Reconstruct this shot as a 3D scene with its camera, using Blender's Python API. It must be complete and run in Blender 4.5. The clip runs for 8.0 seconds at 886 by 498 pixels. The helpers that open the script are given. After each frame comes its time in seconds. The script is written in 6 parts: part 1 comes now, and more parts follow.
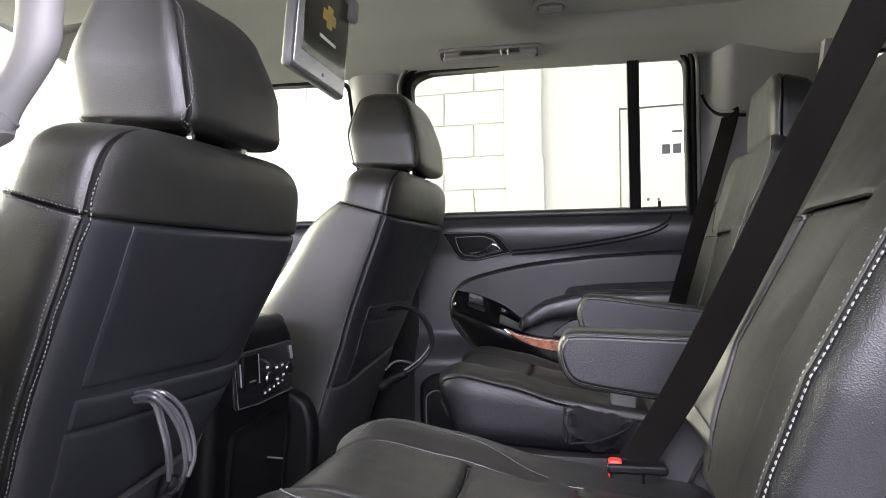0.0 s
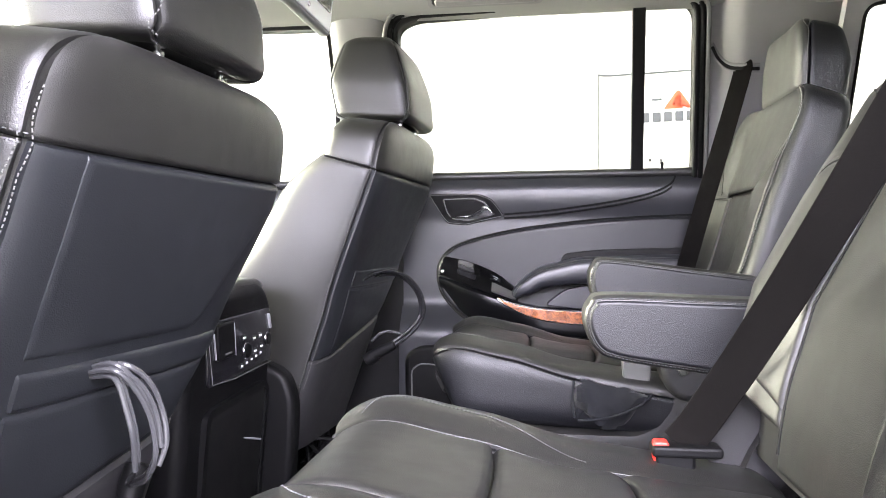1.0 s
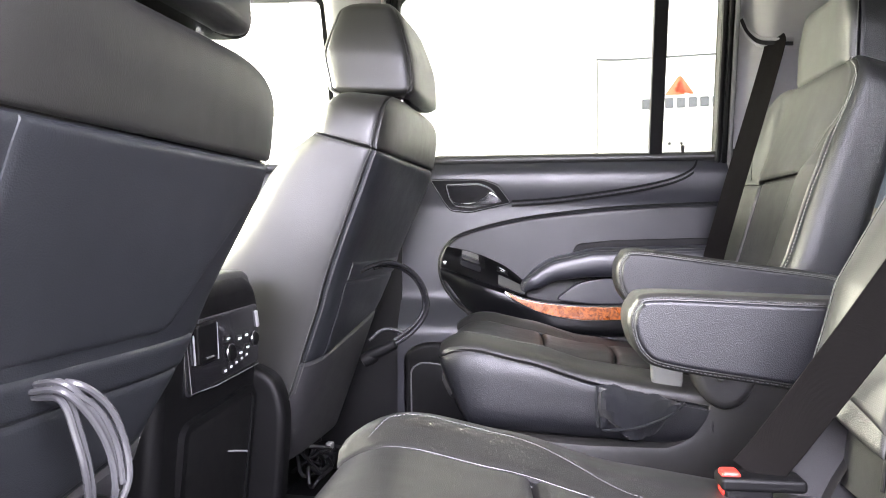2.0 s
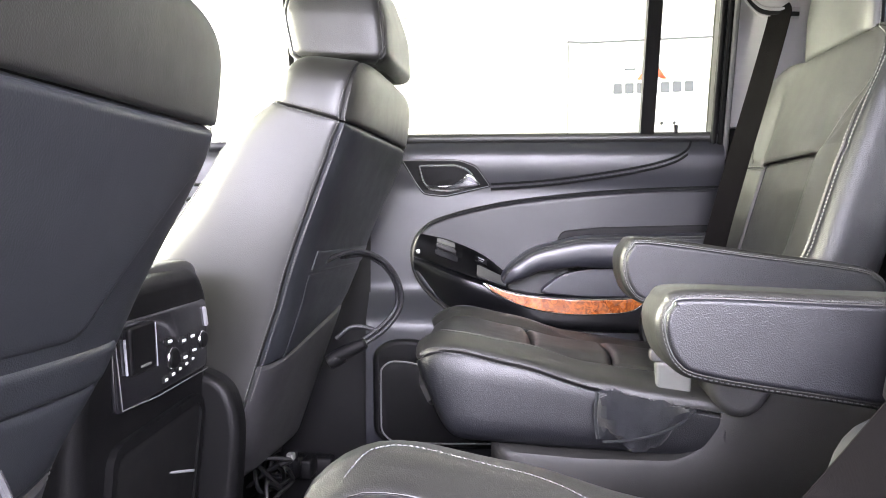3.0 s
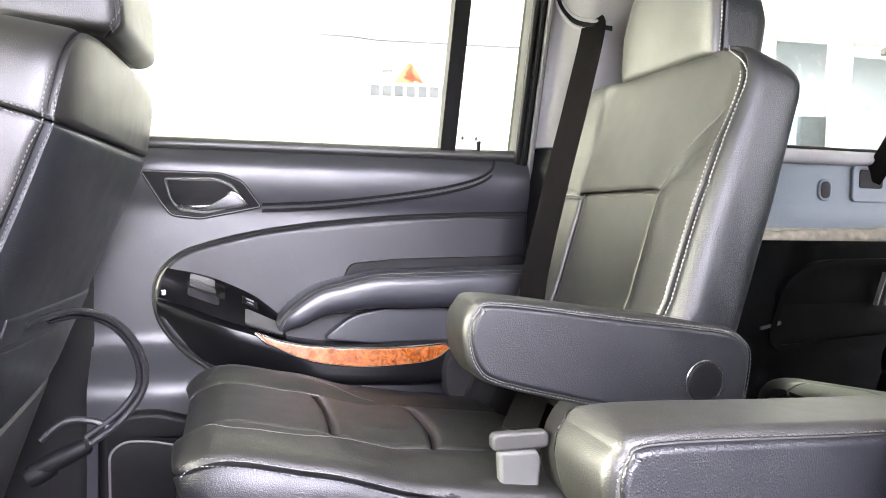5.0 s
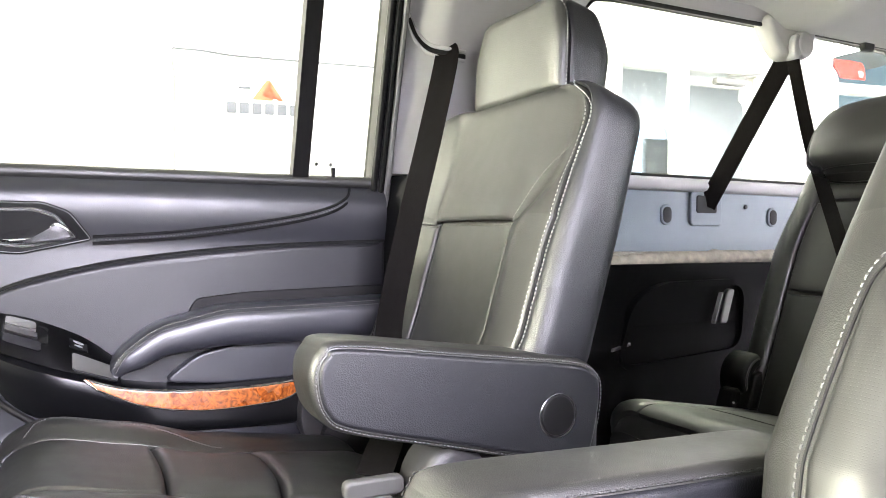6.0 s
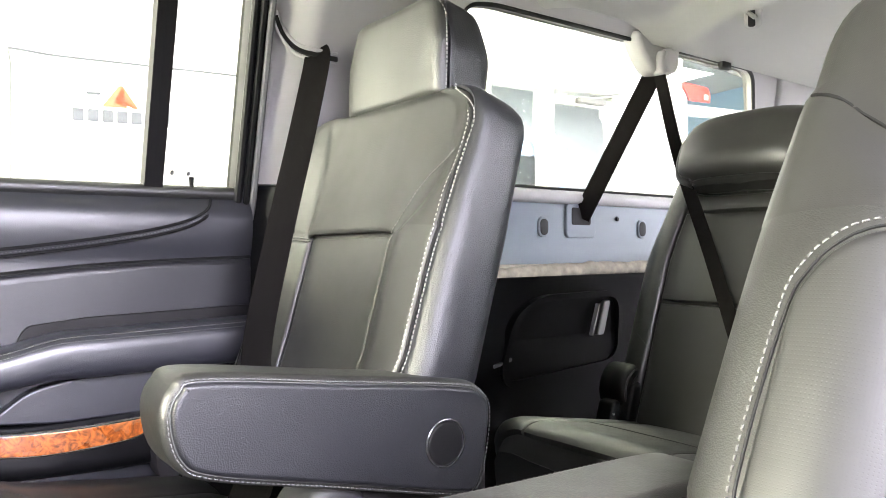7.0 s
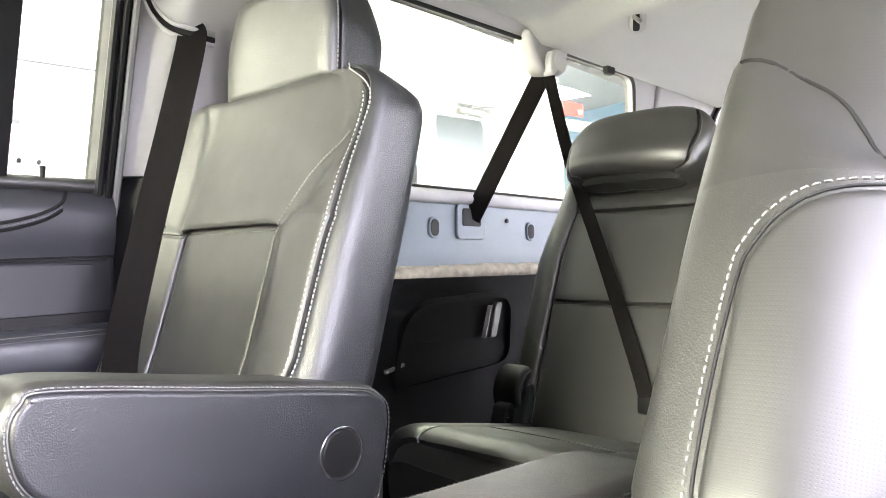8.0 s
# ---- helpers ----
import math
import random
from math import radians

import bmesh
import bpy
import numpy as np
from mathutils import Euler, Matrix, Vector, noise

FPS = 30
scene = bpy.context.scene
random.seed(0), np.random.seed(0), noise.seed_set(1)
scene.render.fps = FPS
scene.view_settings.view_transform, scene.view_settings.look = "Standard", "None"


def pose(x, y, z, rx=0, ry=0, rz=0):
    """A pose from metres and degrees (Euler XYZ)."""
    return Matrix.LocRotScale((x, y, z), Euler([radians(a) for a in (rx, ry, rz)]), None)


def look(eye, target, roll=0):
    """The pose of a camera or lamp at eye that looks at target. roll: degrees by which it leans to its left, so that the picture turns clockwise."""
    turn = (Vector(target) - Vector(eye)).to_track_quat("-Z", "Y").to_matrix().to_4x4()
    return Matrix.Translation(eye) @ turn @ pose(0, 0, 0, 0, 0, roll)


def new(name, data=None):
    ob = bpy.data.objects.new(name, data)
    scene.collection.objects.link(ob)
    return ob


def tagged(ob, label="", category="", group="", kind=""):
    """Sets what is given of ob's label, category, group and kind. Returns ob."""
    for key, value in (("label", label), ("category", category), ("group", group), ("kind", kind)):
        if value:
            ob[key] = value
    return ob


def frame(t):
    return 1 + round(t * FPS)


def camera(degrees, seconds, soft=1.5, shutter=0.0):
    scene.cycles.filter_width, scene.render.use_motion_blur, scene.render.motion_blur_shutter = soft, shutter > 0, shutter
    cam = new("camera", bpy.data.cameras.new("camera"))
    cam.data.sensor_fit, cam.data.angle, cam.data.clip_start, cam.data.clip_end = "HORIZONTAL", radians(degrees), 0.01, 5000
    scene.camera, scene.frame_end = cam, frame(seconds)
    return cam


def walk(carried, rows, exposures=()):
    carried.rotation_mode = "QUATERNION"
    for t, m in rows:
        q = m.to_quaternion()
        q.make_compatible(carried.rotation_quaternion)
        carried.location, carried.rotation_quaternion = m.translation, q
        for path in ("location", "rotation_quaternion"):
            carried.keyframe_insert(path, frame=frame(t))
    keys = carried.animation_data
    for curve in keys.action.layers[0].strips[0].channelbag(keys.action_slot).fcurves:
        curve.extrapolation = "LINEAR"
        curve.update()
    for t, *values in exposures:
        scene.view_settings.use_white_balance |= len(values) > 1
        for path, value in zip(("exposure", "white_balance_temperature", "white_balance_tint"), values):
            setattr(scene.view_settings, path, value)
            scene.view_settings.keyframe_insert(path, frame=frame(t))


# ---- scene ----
cam = camera(62.8, 8.0, soft=0.65)
METRES, EYE, TILT, LEAN, TURN = 1.05, 0.60, 1.5, 0.5, 11.0
ROWS = [
    (0.0, 0.0, 0.0, 0.0, 0.0, 0.0, -0.0),
    (0.5, -0.0303, 0.0812, -0.0159, -1.86, -1.13, -0.23),
    (1.0, -0.0632, 0.1457, -0.0309, -2.95, -1.97, -0.39),
    (2.5, -0.0978, 0.3672, -0.039, -5.1, -3.18, -0.8),
    (3.0, -0.1063, 0.4441, -0.0448, -7.0, -3.7, -0.96),
    (3.5, -0.116, 0.533, -0.043, -8.95, -4.07, -1.12),
    (4.0, -0.1356, 0.637, -0.0324, -14.12, -4.56, -1.67),
    (5.5, -0.0997, 0.7697, 0.0244, -33.28, -2.62, -2.07),
    (6.0, -0.0748, 0.772, 0.0302, -37.87, -1.88, -1.77),
    (6.5, -0.0619, 0.7935, 0.0302, -42.7, -1.27, -1.54),
    (7.0, -0.0323, 0.8322, 0.0267, -48.01, -0.4, -1.2),
    (7.5, -0.0076, 0.8624, 0.02, -53.31, 0.38, -0.93),
    (8.0, 0.0055, 0.8864, 0.0037, -57.5, 0.76, -0.98),
]
walk(cam, [(t, pose(0, -1.31, EYE, TILT, LEAN, TURN) @ pose(METRES * x, METRES * y, METRES * z, 90 + pitch, roll, yaw)) for t, x, y, z, yaw, pitch, roll in ROWS],
     exposures=[(0.0, -0.80), (0.5, 0.20), (1.0, 0.41), (1.7, 0.58), (2.5, 0.7), (4.0, 1.08), (5.5, 1.22), (6.5, 1.10), (8.0, 1.48)])

# ---- world and large lights ----
world = bpy.data.worlds.new("sky")
world.use_nodes = True
scene.world = world
wn = world.node_tree.nodes
sky = wn.new("ShaderNodeTexSky")
sky.sky_type, sky.sun_disc, sky.sun_elevation, sky.sun_rotation = "NISHITA", False, radians(40), radians(200)
wn["Background"].inputs["Strength"].default_value = 0.1
world.node_tree.links.new(sky.outputs["Color"], wn["Background"].inputs["Color"])


def area_lamp(name, eye, target, sx, sy, watts, colour, spread=180):
    data = bpy.data.lights.new(name, "AREA")
    data.shape, data.size, data.size_y, data.energy, data.color, data.spread = "RECTANGLE", sx, sy, watts, colour, radians(spread)
    ob = new(name, data)
    ob.matrix_world = look(eye, target)
    return ob


WARM, SUNNY, COOL, OFFICE = (0.96, 1.0, 0.80), (1.0, 0.985, 0.80), (0.85, 0.815, 0.99), (0.9, 0.94, 1.0)
# showroom ceiling panels over the far wall; glazed fronts ahead of the car and behind the open door
area_lamp("overhead_light", (-1.5, 2.4, 3.3), (-1.5, 2.9, 0), 6.0, 0.6, 37, WARM)
area_lamp("overhead_light", (2.9, 2.0, 3.3), (2.9, 2.6, 0), 3.0, 0.6, 150, WARM)
area_lamp("hall_front_daylight", (-5.0, 0.9, 1.4), (0.2, 0.0, 0.8), 5.0, 2.8, 1500, SUNNY, 110)
area_lamp("overhead_light", (0.4, -3.4, 3.3), (0.2, -1.2, 0.0), 8.0, 1.6, 800, COOL, 120)
area_lamp("shopfront_daylight", (1.0, -5.6, 2.35), (0.8, 0, 1.0), 15.0, 1.7, 3100, COOL, 160)
# unseen light behind the car, added to brighten the front seat backs
area_lamp("overhead_light", (5.2, -0.4, 3.3), (5.2, -0.4, 0), 3.0, 3.0, 60, COOL)
area_lamp("office_lamp", (4.6, 4.9, 2.5), (4.6, 4.9, 0), 5.0, 1.4, 650, OFFICE)

# ---- materials ----
def material(name, colour, rough=0.5, metal=0.0, grain=0.0, grain_scale=600.0, vary=0.15, vary_scale=6.0, coat=0.0, kind="noise", spec=0.5, rvary=0.08, sheen=0.0):
    m = bpy.data.materials.new(name)
    m.use_nodes = True
    n, l = m.node_tree.nodes, m.node_tree.links
    b = n["Principled BSDF"]
    b.inputs["Roughness"].default_value, b.inputs["Metallic"].default_value = rough, metal
    b.inputs["Coat Weight"].default_value, b.inputs["Specular IOR Level"].default_value = coat, spec
    b.inputs["Sheen Weight"].default_value = sheen
    tc = n.new("ShaderNodeTexCoord")
    big = n.new("ShaderNodeTexNoise")
    big.inputs["Scale"].default_value, big.inputs["Detail"].default_value = vary_scale, 6
    l.new(tc.outputs["Object"], big.inputs["Vector"])
    mix = n.new("ShaderNodeMix")
    mix.data_type = "RGBA"
    mix.inputs["A"].default_value = (*[c * (1 - vary) for c in colour], 1)
    mix.inputs["B"].default_value = (*[min(1, c * (1 + vary)) for c in colour], 1)
    l.new(big.outputs["Fac"], mix.inputs["Factor"])
    l.new(mix.outputs["Result"], b.inputs["Base Color"])
    rr = n.new("ShaderNodeMapRange")
    rr.inputs["To Min"].default_value, rr.inputs["To Max"].default_value = max(0.02, rough - rvary), min(1, rough + rvary)
    mid = n.new("ShaderNodeTexNoise")
    mid.inputs["Scale"].default_value, mid.inputs["Detail"].default_value = vary_scale * 5, 8
    l.new(tc.outputs["Object"], mid.inputs["Vector"])
    l.new(mid.outputs["Fac"], rr.inputs["Value"])
    l.new(rr.outputs["Result"], b.inputs["Roughness"])
    if grain:
        if kind == "leather":
            g = n.new("ShaderNodeTexVoronoi")
            g.feature = "SMOOTH_F1"
            out = g.outputs["Distance"]
        elif kind == "weave":
            g = n.new("ShaderNodeTexWave")
            g.inputs["Distortion"].default_value = 0.6
            out = g.outputs["Fac"]
        else:
            g = n.new("ShaderNodeTexNoise")
            g.inputs["Detail"].default_value = 4
            out = g.outputs["Fac"]
        g.inputs["Scale"].default_value = grain_scale
        l.new(tc.outputs["Object"], g.inputs["Vector"])
        bump = n.new("ShaderNodeBump")
        bump.inputs["Strength"].default_value, bump.inputs["Distance"].default_value = grain, 0.0012
        l.new(out, bump.inputs["Height"])
        if kind == "leather":
            soft = n.new("ShaderNodeBump")
            soft.inputs["Strength"].default_value, soft.inputs["Distance"].default_value = 0.03, 0.02
            l.new(mid.outputs["Fac"], soft.inputs["Height"])
            l.new(soft.outputs["Normal"], bump.inputs["Normal"])
        l.new(bump.outputs["Normal"], b.inputs["Normal"])
    return m


LEATHER = material("black_leather", (0.0092, 0.0091, 0.0081), 0.44, grain=0.19, grain_scale=900, vary=0.3, kind="leather", spec=0.64)
# GRAINED and VINYL: cool light on side faces is put into the bluish base
GRAINED = material("grained_leather", (0.0060, 0.0063, 0.0078), 0.42, grain=0.33, grain_scale=820, vary=0.3, kind="leather", spec=0.42)
VINYL = material("soft_vinyl", (0.0150, 0.0156, 0.0190), 0.36, grain=0.12, grain_scale=800, vary=0.25, kind="leather", spec=0.55)
SEATBACK = material("seatback_vinyl", (0.0125, 0.0136, 0.0155), 0.42, grain=0.2, grain_scale=700, vary=0.25, kind="leather", spec=0.46)
CHARCOAL = material("charcoal_plastic", (0.018, 0.0175, 0.0185), 0.55, grain=0.2, grain_scale=900, vary=0.15)
INSERT = material("insert_vinyl", (0.0078, 0.0081, 0.0100), 0.40, grain=0.12, grain_scale=800, vary=0.25, kind="leather", spec=0.36)
CARRIER = material("satin_black_trim", (0.0030, 0.0031, 0.0036), 0.33, grain=0.08, grain_scale=900, vary=0.2, spec=0.28)
SHIELD = material("seat_base_plastic", (0.0105, 0.0100, 0.0094), 0.5, grain=0.25, grain_scale=850, vary=0.2, spec=0.35)
CLOTH = material("slack_cloth", (0.0085, 0.0092, 0.0110), 0.85, grain=0.7, grain_scale=420, vary=0.35, vary_scale=20, spec=0.2, sheen=0.08)
PLASTIC = material("black_plastic", (0.0036, 0.0036, 0.0038), 0.48, grain=0.2, grain_scale=900, vary=0.2, spec=0.14)
GLOSS = material("gloss_black_plastic", (0.01, 0.01, 0.011), 0.2, vary=0.1, coat=0.3)
# black trim, darkened further: the shade of the rear quarter is in the colour
WHEELARCH = material("matt_black_trim", (0.0011, 0.0011, 0.0012), 0.6, grain=0.3, grain_scale=700, vary=0.3, spec=0.03)
RUBBER = material("black_rubber", (0.0045, 0.0045, 0.0046), 0.6, vary=0.2, spec=0.18)
CARPET = material("black_carpet", (0.0035, 0.0035, 0.0038), 0.95, grain=1.0, grain_scale=260, vary=0.4, spec=0.1)
MATERIAL_LINER = material("grey_headliner_cloth", (0.29, 0.288, 0.272), 0.95, grain=0.4, grain_scale=700, vary=0.05)
PILLAR = material("grey_pillar_plastic", (0.24, 0.233, 0.235), 0.6, grain=0.25, grain_scale=800, vary=0.04)
BLUEGREY = material("slate_grey_plastic", (0.092, 0.112, 0.126), 0.55, grain=0.35, grain_scale=500, vary=0.08)
FELT = material("pale_felt", (0.20, 0.182, 0.14), 0.95, grain=1.0, grain_scale=140, vary=0.75, vary_scale=45)
WEB = material("belt_webbing", (0.0048, 0.0043, 0.0040), 0.8, grain=0.35, grain_scale=900, vary=0.3, kind="weave", spec=0.04)
THREAD = material("pale_thread", (0.105, 0.105, 0.098), 0.7, vary=0.2)
PALETHREAD = material("cream_thread", (0.20, 0.199, 0.186), 0.7, vary=0.2)
DARKTHREAD = material("grey_thread", (0.062, 0.062, 0.064), 0.7, vary=0.2)
CHROME = material("chrome", (0.75, 0.75, 0.76), 0.14, metal=1.0, vary=0.05)
SILVER = material("silver_paint", (0.5, 0.51, 0.53), 0.35, metal=0.6, vary=0.08)
GREYPL = material("grey_plastic", (0.10, 0.10, 0.097), 0.5, vary=0.06)
BUCKLEGREY = material("dark_grey_plastic", (0.05, 0.049, 0.047), 0.5, vary=0.08)
# dark headphone bands, lightened to grey for their silvery reflection
BANDSHEEN = material("band_plastic_with_sheen", (0.05, 0.05, 0.053), 0.22, vary=0.1)
RED = material("red_plastic", (0.75, 0.03, 0.02), 0.4, vary=0.1)
ORANGE = material("orange_paint", (0.48, 0.075, 0.018), 0.5, vary=0.05)
GOLD = material("gold_paint", (0.75, 0.55, 0.14), 0.4, vary=0.1)
SIGNGREY = material("sign_grey", (0.05, 0.054, 0.06), 0.5, vary=0.05)
WALLPAINT = material("white_wall_paint", (0.58, 0.58, 0.545), 0.7, grain=0.2, grain_scale=80, vary=0.03)
PLATE = material("pale_sign_plate", (0.74, 0.76, 0.75), 0.5, vary=0.03)
TILE = material("showroom_tile", (0.45, 0.45, 0.44), 0.25, vary=0.12, vary_scale=2)
PAINT = material("car_body_paint", (0.03, 0.03, 0.033), 0.25, vary=0.1, coat=0.5)
STEEL = material("dark_steel", (0.2, 0.2, 0.2), 0.35, metal=0.9, vary=0.2)
BLUE = material("blue_panel", (0.3, 0.42, 0.62), 0.5, vary=0.1)
DIMGREY = material("dim_grey_panel", (0.50, 0.51, 0.53), 0.5, vary=0.1)

WOOD = material("burl_wood", (0.3, 0.1, 0.03), 0.28, vary=0.3, coat=0.6)
_n, _l = WOOD.node_tree.nodes, WOOD.node_tree.links
_t = _n.new("ShaderNodeTexCoord")
_v = _n.new("ShaderNodeTexNoise")
_v.inputs["Scale"].default_value, _v.inputs["Detail"].default_value, _v.inputs["Distortion"].default_value = 55, 8, 2.5
_r = _n.new("ShaderNodeValToRGB")
_r.color_ramp.elements[0].color, _r.color_ramp.elements[0].position = (0.09, 0.02, 0.005, 1), 0.34
_r.color_ramp.elements[1].color, _r.color_ramp.elements[1].position = (0.42, 0.122, 0.022, 1), 0.68
_l.new(_t.outputs["Object"], _v.inputs["Vector"])
_l.new(_v.outputs["Fac"], _r.inputs["Fac"])
_l.new(_r.outputs["Color"], _n["Principled BSDF"].inputs["Base Color"])

GLASS = bpy.data.materials.new("window_glass")
GLASS.use_nodes = True
_b = GLASS.node_tree.nodes["Principled BSDF"]
_b.inputs["Base Color"].default_value = (0.97, 1.0, 0.96, 1)
_b.inputs["Transmission Weight"].default_value, _b.inputs["Roughness"].default_value, _b.inputs["IOR"].default_value = 1.0, 0.0, 1.1

TINTED = GLASS.copy()
TINTED.name = "tinted_window_glass"
TINTED.node_tree.nodes["Principled BSDF"].inputs["Base Color"].default_value = (0.405, 0.412, 0.375, 1)

PERFORATED = material("perforated_leather", (0.0098, 0.0096, 0.0087), 0.48, vary=0.25, spec=0.52)
_n, _l = PERFORATED.node_tree.nodes, PERFORATED.node_tree.links
_t = _n.new("ShaderNodeTexCoord")
_v = _n.new("ShaderNodeTexVoronoi")
_v.voronoi_dimensions = "2D"
_v.inputs["Scale"].default_value, _v.inputs["Randomness"].default_value = 500, 0.0
_r = _n.new("ShaderNodeValToRGB")
_r.color_ramp.elements[0].position, _r.color_ramp.elements[1].position = 0.14, 0.24
_p = _n.new("ShaderNodeBump")
_p.inputs["Strength"].default_value, _p.inputs["Distance"].default_value = 0.14, 0.0008
_l.new(_t.outputs["UV"], _v.inputs["Vector"])
_l.new(_v.outputs["Distance"], _r.inputs["Fac"])
_l.new(_r.outputs["Color"], _p.inputs["Height"])
_l.new(_p.outputs["Normal"], _n["Principled BSDF"].inputs["Normal"])


# ---- builders ----
def part(name, data, mat, parent=None, label="", smooth=True):
    """One mesh object from a bmesh or from (vertices, faces)."""
    me = bpy.data.meshes.new(name)
    if isinstance(data, tuple):
        me.from_pydata([tuple(v) for v in data[0]], [], data[1])
    else:
        bmesh.ops.recalc_face_normals(data, faces=data.faces)
        data.to_mesh(me)
        data.free()
    me.materials.append(mat)
    if smooth and not any(p.use_smooth for p in me.polygons):
        me.polygons.foreach_set("use_smooth", [True] * len(me.polygons))
        me.set_sharp_from_angle(angle=radians(38))
    ob = new(name, me)
    if parent:
        ob.parent = parent
    return tagged(ob, label=label)


def empty(name, label, category, group="", kind=""):
    return tagged(new(name), label=label, category=category, group=group, kind=kind)


def ease(x):
    x = min(1.0, max(0.0, x))
    return x * x * (3 - 2 * x)


def ramp(stops):
    """A piecewise smooth function through (key, value) stops."""
    ks, vs = [a for a, _ in stops], [b for _, b in stops]

    def f(x):
        if x <= ks[0]:
            return vs[0]
        for k in range(len(ks) - 1):
            if x <= ks[k + 1]:
                q = (x - ks[k]) / (ks[k + 1] - ks[k])
                return vs[k] + (vs[k + 1] - vs[k]) * (0.5 * q + 0.5 * ease(q))
        return vs[-1]
    return f


def curve_through(pts, n=10, closed=False):
    """Points along a Catmull-Rom curve through pts (tuples of any length)."""
    P = [np.array(p, float) for p in pts]
    m, out = len(P), []
    for k in range(m if closed else m - 1):
        if closed:
            a, b, c, d = P[k - 1], P[k], P[(k + 1) % m], P[(k + 2) % m]
        else:
            b, c = P[k], P[k + 1]
            a = P[k - 1] if k else 2 * b - c
            d = P[k + 2] if k + 2 < m else 2 * c - b
        for i in range(n):
            t = i / n
            out.append(0.5 * (2 * b + (c - a) * t + (2 * a - 5 * b + 4 * c - d) * t * t + (3 * b - a - 3 * c + d) * t ** 3))
    if not closed:
        out.append(P[-1])
    return out


def round_rect(a0, b0, a1, b1, r, n=5):
    """A closed outline, a rectangle with rounded corners."""
    out = []
    for cx, cy, s in ((a1 - r, b1 - r, 0), (a0 + r, b1 - r, 90), (a0 + r, b0 + r, 180), (a1 - r, b0 + r, 270)):
        for i in range(n + 1):
            q = radians(s + 90 * i / n)
            out.append((cx + r * math.cos(q), cy + r * math.sin(q)))
    return out


def rounded(pts, r, n=4):
    """A closed outline with each corner of pts rounded."""
    out, m = [], len(pts)
    for k in range(m):
        p, a, b = (Vector(pts[j]) for j in (k, k - 1, (k + 1) % m))
        u, v = (a - p), (b - p)
        q = min(r, u.length * 0.45, v.length * 0.45)
        s, e = p + u.normalized() * q, p + v.normalized() * q
        for i in range(n + 1):
            t = i / n
            out.append(tuple(s * (1 - t) ** 2 + p * 2 * t * (1 - t) + e * t * t))
    return out


def inset(loop, d):
    """The outline moved inwards by d."""
    m = len(loop)
    area = sum(loop[i][0] * loop[(i + 1) % m][1] - loop[(i + 1) % m][0] * loop[i][1] for i in range(m))
    s = 1 if area > 0 else -1
    out = []
    for i in range(m):
        a, p, b = loop[i - 1], loop[i], loop[(i + 1) % m]
        tx, ty = b[0] - a[0], b[1] - a[1]
        L = math.hypot(tx, ty) or 1
        out.append((p[0] - s * d * ty / L, p[1] + s * d * tx / L))
    return out


def slab(loop, place, d0, d1, bevel=0.004, steps=4, both=False):
    """A solid with the outline loop between depths d0 and d1; the d1 side has a rounded rim. place(a, b, d) gives the world point."""
    rings = []
    sgn = 1 if d1 > d0 else -1
    if both:
        for i in range(steps + 1):
            q = math.pi / 2 * i / steps
            rings.append((bevel * (1 - math.sin(q)), d0 + sgn * bevel * (1 - math.cos(q))))
    else:
        rings.append((0, d0))
    for i in range(steps + 1):
        q = math.pi / 2 * i / steps
        rings.append((bevel * (1 - math.cos(q)), d1 - sgn * bevel * (1 - math.sin(q))))
    bm, prev = bmesh.new(), None
    for k, (ins, d) in enumerate(rings):
        lp = inset(loop, ins) if ins > 1e-6 else loop
        vs = [bm.verts.new(place(float(p[0]), float(p[1]), d)) for p in lp]
        if prev:
            for i in range(len(vs)):
                bm.faces.new((prev[i], prev[(i + 1) % len(vs)], vs[(i + 1) % len(vs)], vs[i])).smooth = bevel > 0.0015
        else:
            bm.faces.new(vs)
        prev = vs
    bm.faces.new(prev)
    bmesh.ops.triangulate(bm, faces=[f for f in bm.faces if len(f.verts) > 4], ngon_method="EAR_CLIP")
    return bm


def tube(pts, r, seg=8, closed=False):
    """A round rod along pts; r may be a function of 0..1."""
    P = [Vector(p) for p in pts]
    m, bm, rings = len(P), bmesh.new(), []
    up = None
    for k in range(m):
        t = (P[(k + 1) % m] - P[k - 1]) if closed or 0 < k < m - 1 else (P[1] - P[0] if k == 0 else P[-1] - P[-2])
        t.normalize()
        if up is None:
            up = t.orthogonal().normalized()
        up = (up - t * up.dot(t)).normalized()
        side = t.cross(up)
        rad = r(k / (m - 1)) if callable(r) else r
        rings.append([bm.verts.new(P[k] + (up * math.cos(2 * math.pi * i / seg) + side * math.sin(2 * math.pi * i / seg)) * rad) for i in range(seg)])
    for k in range(m if closed else m - 1):
        a, b = rings[k], rings[(k + 1) % m]
        for i in range(seg):
            bm.faces.new((a[i], a[(i + 1) % seg], b[(i + 1) % seg], b[i]))
    if not closed:
        bm.faces.new(rings[0])
        bm.faces.new(rings[-1])
    return bm


